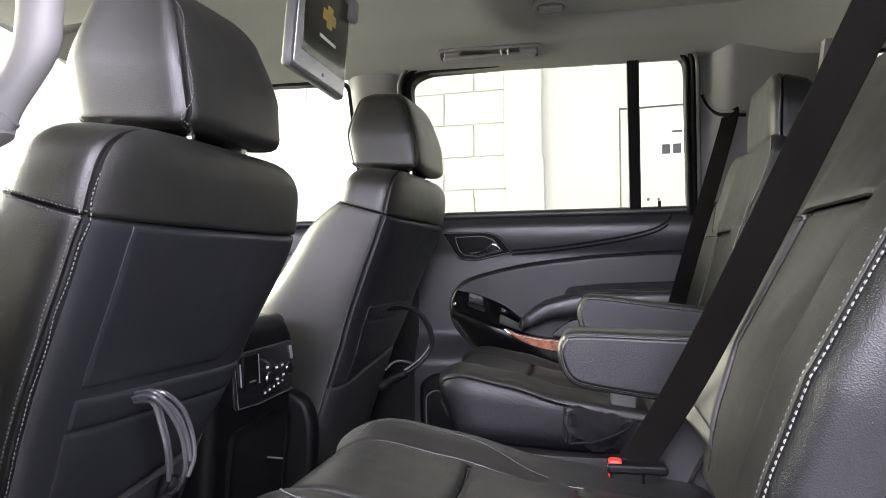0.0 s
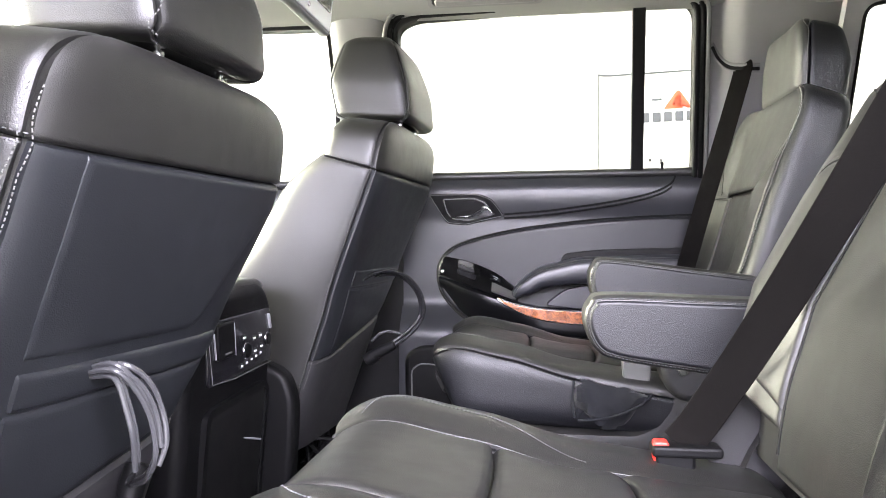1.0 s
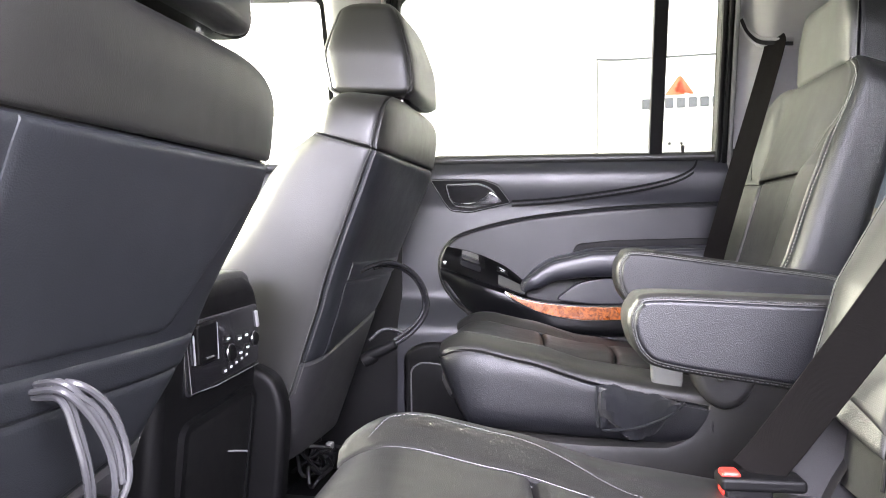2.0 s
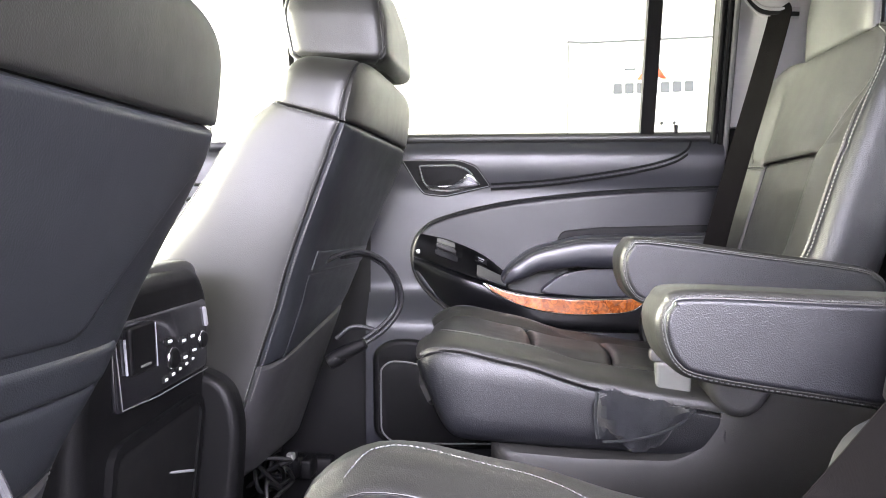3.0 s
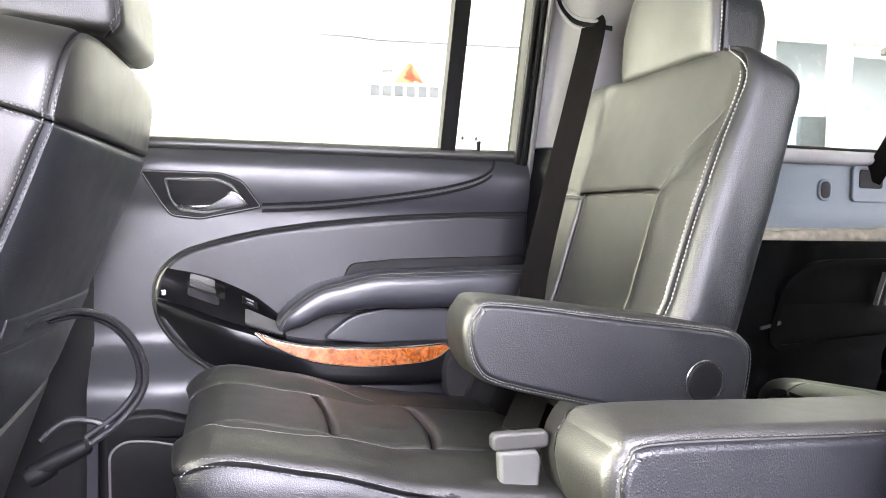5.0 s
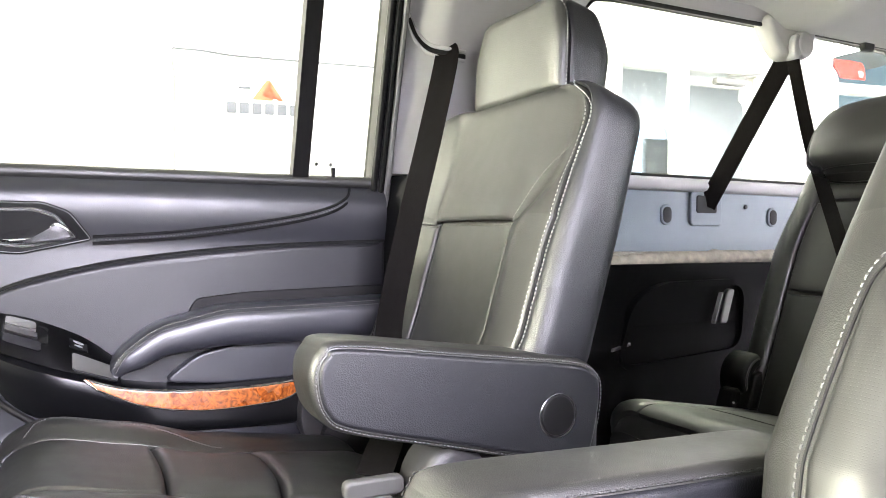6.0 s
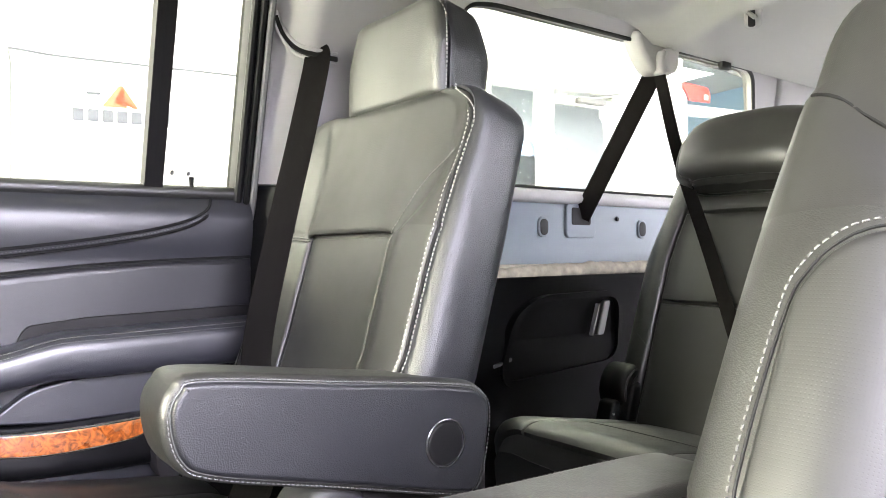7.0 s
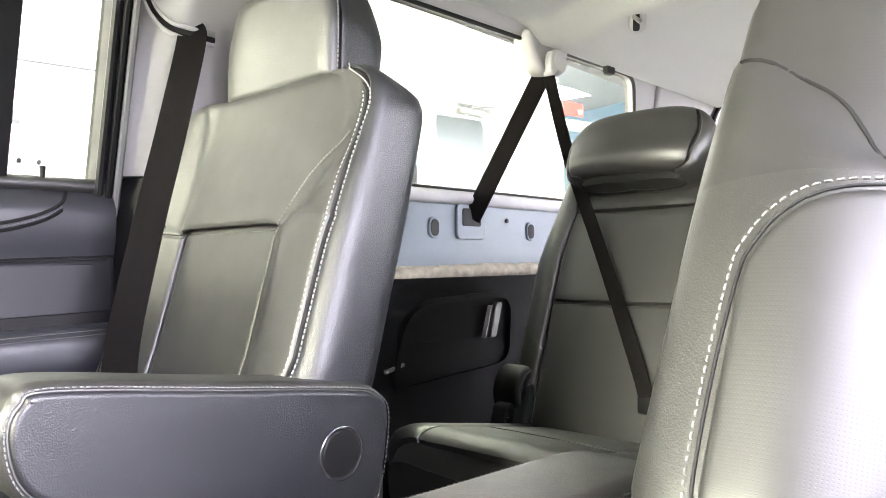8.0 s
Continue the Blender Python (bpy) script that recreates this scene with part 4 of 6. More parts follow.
# ---- seats ----
def captain_seat(x_off, yc, z_off, label, lean=None, lift=0.0):
    lean = lean or (lambda v: 0.0)
    seat = empty("captain_seat", label, "car seat", group="second row seats")
    sp0 = ramp([(0, 0.250), (0.35, 0.318), (0.65, 0.362), (1, 0.420)])
    sp = lambda v: sp0(v) + lean(v)
    sz = ramp([(0, 0.33), (0.35, 0.51), (0.65, 0.665), (1, 0.868)])
    W = lambda v: ramp([(0, 0.235), (0.35, 0.268), (0.7, 0.268), (0.88, 0.264), (1, 0.256)])(v) * max(0.62, cap(v, r1=0.13, p=2.6))
    def bul(q, v):
        a = abs(q)
        lo = 0.40 + (0.34 * ease((v - 0.60) / 0.24) if q < 0 else 0.0)
        swoop = 0.655 + 0.15 * ease((a - 0.58) / 0.40)
        k = ease((a - lo) / (0.36 if q > 0 else 0.30)) * (1 - 0.35 * ease((v - 0.5) / 0.5) - (0.22 * ease((v - swoop) / 0.022) if q > 0 else 0.0))
        return ((0.038 if yc < 0 else 0.024) if q > 0 else 0.031) * k + 0.012 * ease((v - 0.640) / 0.02) * (1 - ease((a - 0.36) / 0.14)) * (1 - ease((v - 0.66) / 0.2))
    back = Form(lambda v: (sp(v), sz(v)), lambda v: 161 + 80 * (lean(0.2) - lean(1)), W, lambda v: 0.028 * max(0.3, cap(v, r1=0.06)), lambda v: 0.055 * max(0.3, cap(v, r1=0.08)), 5.0, bul)
    core = Form(back.spine, back.face, W, back.df, back.db, 5.0)
    ob = part("backrest", core.body(0.012, 56, 40), LEATHER, seat)
    out = lambda v: back.across(0.84, v)
    outl = lambda v: -back.across(-0.875 - 0.05 * v, v)
    inn = lambda v: back.across(0.435, v)
    innl = lambda v: back.across(-0.435, v)
    vl = lambda t: 0.65 + 0.17 * (1 - ease(t / 0.8))
    part("lower_pad", back.patch(innl, inn, 0.02, 0.648, 0.004, 0.014, 20, 26), LEATHER, ob)
    sd = lambda v: back.half(v) - W(v) * 0.88
    ta, tb = [(q + outl(0.645)) / (sd(0.645) + outl(0.645)) for q in (innl(0.645) + 0.004, inn(0.645) - 0.004)]
    round_top = lambda t: 0.632 - 0.13 * (1 - math.sqrt(max(0.0, 1 - max(0.0, (t - 0.25) / 0.75) ** 2.4)))
    part("upper_pad", back.patch(lambda v: -outl(v), sd, 0.652, 0.985, 0.005, 0.014, 54, 26, tuck=0.004, t0=lambda t: 0.005 if ta < t < tb else -0.005), PERFORATED, ob, "perforated black leather upper pad")
    part("bolster", back.patch(lambda v: -outl(v), innl, 0.02, 0.653, 0.005, 0.012, 24, 34, tuck=0.004, t1=-0.005), LEATHER, ob)
    part("bolster", back.patch(inn, out, lambda t: 0.13 + 0.06 * t, round_top, 0.0075, 0.014, 26, 40, tuck=0.001, t0=0.012), PERFORATED, ob, "perforated black leather bolster")
    part("side_panel", back.patch(lambda v: -sd(v), lambda v: -outl(v) - 0.001, 0.02, 0.975, 0.004, 0.012, 14, 34), GRAINED, ob)
    part("side_panel", back.patch(lambda v: inn(v) + 0.001, sd, lambda t: 0.10 + 0.05 * ease(t / 0.5), 0.653, 0.005, 0.012, 34, 34, tuck=0.004, t0=0.02, t1=-0.005), LEATHER, ob)
    part("back_panel", back.patch(sd, lambda v: 2 * back.half(v) - sd(v), 0.03, 0.96, 0.003, 0.012, 20, 24), PLASTIC, ob)
    for o in (-0.0062, 0.0062):
        p, n = back.seam([(-(outl(v) + o), v) for v in [0.04 + 0.93 * i / 12 for i in range(13)]], 6, 0.0052 if o > 0 else 0.0042)
        part("stitching", dashes(p, n, 0.0062, 0.0042, 0.0007), PALETHREAD, ob)
    p, n = back.seam([(-outl(v), v) for v in [0.04 + 0.93 * i / 12 for i in range(13)]], 6, 0.0022)
    part("dark_seam", tube(p, 0.0026, 6), RUBBER, ob)
    edge = [(out(v) + 0.006, v) for v in (0.18, 0.24, 0.30, 0.38, 0.46)]
    edge += [(inn(round_top(t)) + (out(round_top(t)) - inn(round_top(t))) * t + 0.005 * t, round_top(t) + 0.011) for t in (0.98, 0.93, 0.85, 0.7, 0.5, 0.3, 0.1)]
    p, n = back.seam(edge, 8, 0.0056)
    part("stitching", dashes(p, n, 0.0058, 0.0042, 0.00055), THREAD, ob)
    p, n = back.seam([(s - 0.0045, v - 0.008 * ease((v - 0.45) / 0.1)) for s, v in edge], 8, 0.0052)
    part("dark_seam", tube(p, 0.0011, 6), RUBBER, ob)
    p, n = back.seam([(innl(0.05) - 0.004, 0.05), (innl(0.3) - 0.004, 0.3), (innl(0.55) - 0.004, 0.55), (innl(0.66) - 0.004, 0.66), (back.across(-0.54, 0.74), 0.74), (back.across(-0.68, 0.795), 0.795), (back.across(-0.86, 0.83), 0.83)], 8, 0.0055)
    part("stitching", dashes(p, n), THREAD, ob)
    p, n = back.seam([(back.across(q, v), v + 0.004) for q, v in ((0.60, 0.655), (0.63, 0.675), (0.66, 0.705), (0.71, 0.74), (0.78, 0.765), (0.88, 0.79), (0.96, 0.805))], 8, 0.0045)
    part("dark_seam", tube(p, 0.0014, 6), RUBBER, ob)
    # dark tubes fill both creases to give them shade and cover their bright walls
    for f in (innl, inn):
        p, n = back.seam([(f(v), v) for v in [0.06 + 0.058 * i for i in range(11)]], 6, 0.0005)
        part("dark_seam", tube(p, 0.0030, 6), RUBBER, ob)
    # head restraint
    hw = lambda v: ramp([(0, 0.128), (0.5, 0.128), (1, 0.106)])(v) * max(0.5, cap(v, r0=0.07, r1=0.14, p=2.2))
    hr = Form(lambda v: (0.440 + lean(1) + 0.012 * v, 0.858 + 0.165 * v), lambda v: 166, hw, lambda v: (0.044 + 0.004 * math.sin(3 * v)) * max(0.3, cap(v, r0=0.10, r1=0.17)), lambda v: ramp([(0, 0.055), (0.5, 0.062), (1, 0.045)])(v) * max(0.3, cap(v, r0=0.14, r1=0.2)), 6.5, lambda q, v: -0.006 * (1 - min(1, abs(q)) ** 2))
    h = part("head_restraint", hr.body(0.009, 48, 44), LEATHER, seat)
    ho = lambda v: hw(v) + 0.010
    part("face", hr.patch(lambda v: -ho(v), ho, 0.015, 0.992, 0.003, 0.01, 20, 40, length=0.17), LEATHER, h)
    for sgn in (-1, 1):
        part("cheek", hr.patch(lambda v: sgn * ho(v), lambda v: sgn * hr.half(v), 0.015, 0.992, 0.003, 0.01, 20, 40, length=0.17), GRAINED, h)
        p, n = hr.seam([(sgn * (ho(v) - 0.004), v) for v in (0.06, 0.2, 0.4, 0.6, 0.8, 0.95)], 8, 0.003)
        part("stitching", dashes(p, n, 0.0062, 0.0042, 0.0007), PALETHREAD, h)
        part("post", tube([(0.436 + lean(1), sgn * 0.06, 0.80), (0.442 + lean(1), sgn * 0.06, 0.87)], 0.006, 8), CHROME, h)
    # cushion
    cz = ramp([(0, 0.292 + lift), (0.5, 0.279 + lift), (1, 0.262 + lift)])
    cw = lambda v: ramp([(0, 0.234), (0.15, 0.246), (1, 0.246)])(v) * max(0.88, cap(v, r0=0.08, p=2.4))
    cush = Form(lambda v: (-0.312 + 0.51 * v, cz(v)), lambda v: 92 + 24 * (1 - ease(v / 0.16)), cw, lambda v: ramp([(0, 0.074), (0.1, 0.080), (0.3, 0.066), (0.52, 0.042), (1, 0.034)])(v) * max(0.25, cap(v, r0=0.13)), lambda v: 0.070 * max(0.55, cap(v, r0=0.10)), 5.5, lambda q, v: 0.016 * ease((abs(q) - 0.46) / 0.22) * (1 - 0.6 * ease((v - 0.3) / 0.5)) + 0.010 * (1 - ease((abs(q) - 0.2) / 0.3)) * ease((v - 0.3) / 0.2))
    cc = Form(cush.spine, cush.face, cw, cush.df, cush.db, 5.5)
    c = part("cushion", cc.body(0.012, 56, 40), LEATHER, seat)
    co = lambda v: cw(v) - 0.006 + 0.024 * v
    ci = 0.112
    part("thigh_pad", cush.patch(-ci, ci, 0.03, lambda t: 0.362 - 0.012 * (2 * t - 1) ** 2, 0.007, 0.022, 24, 22), LEATHER, c)
    part("seat_pad", cush.patch(-ci, ci, lambda t: 0.366 - 0.012 * (2 * t - 1) ** 2, lambda t: 0.640 - 0.025 * (2 * t - 1) ** 2, 0.007, 0.022, 24, 22), LEATHER, c)
    part("rear_pad", cush.patch(-ci, ci, lambda t: 0.645 - 0.025 * (2 * t - 1) ** 2, 0.99, 0.007, 0.02, 24, 18), LEATHER, c)
    for sgn in (-1, 1):
        part("bolster", cush.patch(lambda v: sgn * ci, lambda v: sgn * co(v), 0.03, 0.97, 0.006, 0.010, 14, 34, tuck=0.005), LEATHER, c)
        part("side_panel", cush.patch(lambda v: sgn * co(v), lambda v: sgn * (cush.half(v) - cw(v) * 0.85), 0.03, 0.97, 0.0055, 0.008, 14, 34, tuck=-0.001), GRAINED, c)
        for o in (-0.004, 0.004):
            p, n = cush.seam([(sgn * (co(v) + o), v) for v in [0.05 + 0.065 * i for i in range(14)]], 6, 0.0060)
            part("stitching", dashes(p, n), DARKTHREAD, c)
        # dark tube stands in for the shade in the cushion crease
        p, n = cush.seam([(sgn * ci, v) for v in [0.05 + 0.1 * i for i in range(10)]], 6, 0.0008)
        part("dark_seam", tube(p, 0.0036, 6), RUBBER, c)
        p, n = cush.seam([(sgn * (ci + 0.025), 0.08), (sgn * (ci + 0.062), 0.11), (sgn * (ci + 0.07), 0.16), (sgn * (ci + 0.06), 0.35), (sgn * (ci + 0.02), 0.55)], 8, 0.006)
        part("stitching", dashes(p, n, 0.005), DARKTHREAD, c)
    # base and side shields
    part("base", box(-0.20, 0.22, -0.20, 0.20, 0.0, 0.235, 0.02), PLASTIC, seat)
    top_z = ramp([(-0.19, 0.222), (-0.05, 0.214), (0.07, 0.214), (0.108, 0.228), (0.135, 0.27), (0.158, 0.34), (0.20, 0.41), (0.27, 0.44), (0.42, 0.44)])
    for sgn in (-1, 1):
        bm, g = bmesh.new(), []
        for i in range(49):
            x = -0.20 + 0.60 * i / 48
            zt, q = top_z(x), cap((x + 0.20) / 0.60, r0=0.08, r1=0.08)
            prof = [(0.19, zt - 0.004), (0.225, zt), (0.240, zt - 0.002), (0.249, zt - 0.008), (0.252, zt - 0.018), (0.250, zt * 0.5), (0.245, 0.03)]
            g.append([bm.verts.new((x, sgn * (0.19 + (y - 0.19) * (0.4 + 0.6 * q)), z)) for y, z in prof])
        for i in range(48):
            for j in range(6):
                bm.faces.new((g[i][j], g[i + 1][j], g[i + 1][j + 1], g[i][j + 1]))
        part("side_shield", bm, SHIELD, seat, "black moulded seat base side")
        part("recliner_cap", slab([(0.165 + 0.050 * math.cos(q), 0.345 + 0.068 * math.sin(q)) for q in np.linspace(0, 2 * math.pi, 25)[:-1]], lambda a, b, d: (a, sgn * d, b), 0.205, 0.268, 0.014, 6), CHARCOAL, seat, "round charcoal recliner cap")
        part("bolt", slab([(0.155 + 0.009 * math.cos(q), 0.335 + 0.009 * math.sin(q)) for q in np.linspace(0, 2 * math.pi, 17)[:-1]], lambda a, b, d: (a, sgn * d, b), 0.262, 0.274, 0.003, 3), STEEL, seat)
    seat.location = (x_off, yc, z_off)
    return seat


def armrest(seat, yc, y0, y1, turn, shift, label, size=(1.0, 1.0)):
    """Padded arm: outline in x-z between y0 and y1, turned about its pivot."""
    arm = new("armrest")
    tagged(arm, label=label)
    arm.parent, arm.location = seat, -seat.location
    px, pz = 0.314, 0.425
    ol = curve_through([(-0.012, 0.505), (-0.004, 0.528), (0.02, 0.535), (0.16, 0.517), (0.300, 0.499), (0.336, 0.488), (0.350, 0.466), (0.342, 0.408), (0.328, 0.378), (0.30, 0.381), (0.153, 0.418), (0.03, 0.449), (-0.002, 0.468)], 6, True)
    ol = [(px + (a - px) * size[0], 0.46 + (b - 0.46) * size[1]) for a, b in ol]
    c, s = math.cos(radians(turn)), math.sin(radians(turn))
    ol = [(px + (a - px) * c - (b - pz) * s + shift[0], pz + (a - px) * s + (b - pz) * c + shift[1]) for a, b in ol]
    big = inset(ol, -0.008)
    part("pad", slab(big, side(0), y0 + 0.002, y1 - 0.002, 0.012, 6, both=True), LEATHER, arm)
    for y, sg in ((y0, -1), (y1, 1)):
        f = part("side_face", slab(ol, lambda a, b, d: (a, y + sg * d, b), -0.012, 0.0025, 0.005, 5), GRAINED, arm, "grained black leather armrest side")
        part("piping", tube([(a, y - sg * 0.003, b) for a, b in inset(ol, -0.0005)], 0.0012, 6, True), LEATHER, arm)
        lp = inset(ol, -0.0032)
        part("stitching", dashes([(a, y - sg * 0.0005, b) for a, b in lp + lp[:1]], (0, sg, 0), 0.0052, 0.0036, 0.0005), DARKTHREAD if yc > 0 else CHARCOAL, arm)
    inner = y0 if yc > 0 else y1
    sg = -1 if yc > 0 else 1
    dx, dz = px - 0.028 + shift[0], pz + 0.013 + shift[1]
    part("pivot_cap", slab([(dx + 0.0245 * math.cos(q), dz + 0.0245 * math.sin(q)) for q in np.linspace(0, 2 * math.pi, 37)[:-1]], lambda a, b, d: (a, inner + sg * d, b), -0.01, 0.004, 0.0025, 4), PLASTIC, arm, "round black pivot cap")
    part("cap_ring", tube([(dx + 0.0262 * math.cos(q), inner + sg * 0.0022, dz + 0.0262 * math.sin(q)) for q in np.linspace(0, 2 * math.pi, 37)[:-1]], 0.0016, 8, True), GLOSS, arm)
    return arm


far_seat = captain_seat(0, 0.475, 0, "black leather captain seat beside the closed door")
near_seat = captain_seat(-0.018, -0.470, -0.018, "black leather captain seat beside the open doorway", ramp([(0, -0.060), (0.2, -0.080), (0.35, -0.084), (0.65, -0.045), (1, 0.008)]), 0.014)
armrest(far_seat, 1, 0.188, 0.272, 0, (0.004, 0), "black leather armrest lowered for use")
armrest(near_seat, -1, -0.175, -0.088, 5.0, (-0.034, -0.008), "black leather armrest lowered and level", (0.95, 0.88))


def front_seat(x_off, yc, z_off, turn, ridge, label):
    seat = empty("front_seat", label, "car seat", group="front seats")
    sp = ramp([(0, -0.735), (0.5, -0.622), (0.85, -0.515), (1, -0.492)])
    sz = ramp([(0, 0.16), (0.5, 0.48), (0.85, 0.735), (1, 0.838)])
    W = lambda v: ramp([(0, 0.186), (0.40, 0.199), (0.62, 0.228), (0.80, 0.250), (0.88, 0.246), (1, 0.228)])(v) * max(0.45, cap(v, r1=0.085, p=2.6))
    back = Form(lambda v: (sp(v), sz(v)), lambda v: 160 + 12 * ease((v - 0.75) / 0.25), W, lambda v: ramp([(0, 0.14), (0.3, 0.185), (0.45, 0.188), (0.7, 0.138), (0.85, 0.078), (1, 0.064)])(v) * max(0.35, cap(v, r1=0.075, p=3.0)), lambda v: ramp([(0, 0.092), (0.45, 0.088), (0.70, 0.076), (0.85, 0.070), (1, 0.062)])(v) * max(0.35, cap(v, r1=0.075, p=3.0)), 5.2, None, ramp([(0, -0.062), (0.40, -0.054), (0.62, -0.027), (0.80, -0.002), (1, 0.0)]))
    ob = part("backrest", back.body(0.010, 56, 40), LEATHER, seat)
    hb = lambda v: back.half(v) - W(v) + 0.004
    full = lambda v: 2 * back.half(v) - hb(v)
    vy = 0.85
    for sgn in (-1, 1):
        part("side_panel", back.patch(lambda v: sgn * W(v) * 0.9, lambda v: sgn * hb(v), 0.05, vy - 0.0008, 0.004, 0.010, 16, 34, tuck=0.003), LEATHER, ob)
        part("shoulder_panel", back.patch(lambda v: sgn * W(v) * 0.9, lambda v: sgn * hb(v), vy + 0.0008, 0.993, 0.004, 0.010, 14, 18, tuck=0.003), LEATHER, ob)
    part("front_face", back.patch(lambda v: -W(v) * 0.9, lambda v: W(v) * 0.9, 0.05, 0.992, 0.004, 0.010, 16, 28, tuck=0.003), LEATHER, ob)
    part("yoke", back.patch(hb, full, vy + 0.002, 0.993, 0.004, 0.010, 22, 18, tuck=0.003), LEATHER, ob)
    sl = lambda v: hb(v) + 0.052
    sr = lambda v: full(v) - 0.052
    low = lambda t: 0.29 + 0.11 * (1 - t)
    part("back_panel", back.patch(lambda v: hb(v) + 0.004, lambda v: full(v) - 0.004, low, vy - 0.002, 0.003, 0.012, 22, 26), SEATBACK, ob, "smooth black seat back panel")
    if ridge > 0.004:
        part("inner_panel", back.patch(lambda v: hb(v) + 0.026, lambda v: full(v) - 0.058, lambda t: 0.612 + 0.16 * ease((0.25 - t) / 0.22), vy - 0.006, ridge, 0.010, 30, 26, tuck=0.003), SEATBACK, ob)
    part("pocket_lip", back.patch(lambda v: hb(v) + 0.035, lambda v: full(v) - 0.055, 0.552, 0.602, 0.0035 + 1.4 * (ridge - 0.0025), 0.010, 20, 10, length=0.7, tuck=0.002), SEATBACK, ob)
    part("map_pocket", back.patch(lambda v: hb(v) + 0.035, lambda v: full(v) - 0.052, lambda t: low(t) + 0.012, 0.552, 0.003 + 1.2 * (ridge - 0.0025), 0.012, 20, 18, tuck=0.002), SEATBACK, ob, "black seat back pocket")
    part("lower_shell", back.patch(lambda v: hb(v) - 0.004, lambda v: full(v) + 0.004, 0.0, lambda t: low(t) - 0.004, 0.003, 0.012, 20, 14), CHARCOAL, ob, "charcoal plastic lower seat back")
    for sgn in (-1, 1):
        for o in (-0.005, 0.005):
            p, n = back.seam([(sgn * (hb(v) + o), v) for v in [0.22 + 0.058 * i for i in range(13)]], 6, 0.0035)
            part("stitching", dashes(p, n), THREAD, ob)
        for o in (-0.010, 0.010):
            p, n = back.seam([(sgn * s, vy + o * 0.9) for s in [W(vy) * 0.9 + 0.004 + (hb(vy) - W(vy) * 0.9) * i / 6 for i in range(7)]], 6, 0.004)
            part("stitching", dashes(p, n), DARKTHREAD, ob)
    # head restraint
    hw = lambda v: ramp([(0, 0.124), (0.4, 0.130), (1, 0.106)])(v) * max(0.5, cap(v, r0=0.07, r1=0.16, p=2.2))
    hr = Form(lambda v: (-0.488 - 0.016 * v, 0.838 + 0.200 * v), lambda v: 176, hw, lambda v: ramp([(0, 0.112), (0.4, 0.120), (1, 0.075)])(v) * max(0.3, cap(v, r0=0.09, r1=0.20)), lambda v: ramp([(0, 0.070), (0.4, 0.070), (1, 0.04)])(v) * max(0.3, cap(v, r0=0.12, r1=0.25)), 6.5)
    h = part("head_restraint", hr.body(0.009, 48, 44), LEATHER, seat)
    hs = lambda v: hr.half(v) - hw(v) + 0.012
    part("rear_face", hr.patch(hs, lambda v: 2 * hr.half(v) - hs(v), 0.015, 0.992, 0.003, 0.01, 20, 44, length=0.17), LEATHER, h)
    part("front_face", hr.patch(lambda v: -hw(v) * 0.95, lambda v: hw(v) * 0.95, 0.015, 0.992, 0.003, 0.01, 20, 44, length=0.17), LEATHER, h)
    for sgn in (-1, 1):
        part("cheek", hr.patch(lambda v: sgn * hw(v) * 0.95, lambda v: sgn * hs(v), 0.015, 0.992, 0.003, 0.01, 20, 44, length=0.17), LEATHER, h)
        p, n = hr.seam([(sgn * (hs(v) + 0.004), v) for v in (0.05, 0.2, 0.4, 0.6, 0.8, 0.95)], 8, 0.003)
        part("stitching", dashes(p, n), THREAD, h)
        part("post", tube([(-0.46, sgn * 0.065, 0.80), (-0.457, sgn * 0.065, 0.86)], 0.006, 8), CHROME, h)
    # cushion and base
    cush = Form(lambda v: (-1.22 + 0.52 * v, 0.30 - 0.03 * v), lambda v: 92, lambda v: 0.25 * max(0.8, cap(v, r0=0.12)), lambda v: 0.085 * max(0.3, cap(v, r0=0.15)), lambda v: 0.09, 4.0, lambda q, v: 0.02 * ease((abs(q) - 0.45) / 0.25))
    part("cushion", cush.body(0.0, 40, 24), LEATHER, seat)
    part("base", box(-1.15, -0.72, -0.19, 0.19, 0.0, 0.22, 0.02), PLASTIC, seat)
    for sgn in (-1, 1):
        part("rail", box(-1.2, -0.60, sgn * 0.17 - 0.02, sgn * 0.17 + 0.02, 0.0, 0.05, 0.008), PLASTIC, seat)
    part("bracket", box(-0.655, -0.63, 0.10, 0.15, 0.02, 0.06, 0.006), PLASTIC, seat)
    part("motor_cover", box(-0.70, -0.65, 0.02, 0.09, 0.03, 0.09, 0.012), GLOSS, seat)
    wires = random.Random(5)
    for k in range(5):
        c = Vector((-0.635 - 0.01 * k, -0.10 + 0.022 * k, 0.10))
        part("cable", tube(curve_through([tuple(c + Vector((wires.uniform(-0.03, 0.03), wires.uniform(-0.04, 0.04), wires.uniform(-0.05, 0.03)))) for _ in range(6)], 6), 0.0042, 8), PLASTIC, seat)
    part("connector", box(-0.618, -0.604, -0.080, -0.064, 0.120, 0.134, 0.003), GREYPL, seat, "small beige wiring plug")
    seat.location, seat.rotation_euler = (x_off, yc, z_off), (0, 0, radians(turn))
    return seat


front_seat(0.044, 0.463, 0, -4.0, 0.0038, "black leather front passenger seat with stitched seams")
front_seat(-0.038, -0.418, -0.062, -4.0, 0.0055, "black leather driver seat with a back pocket")


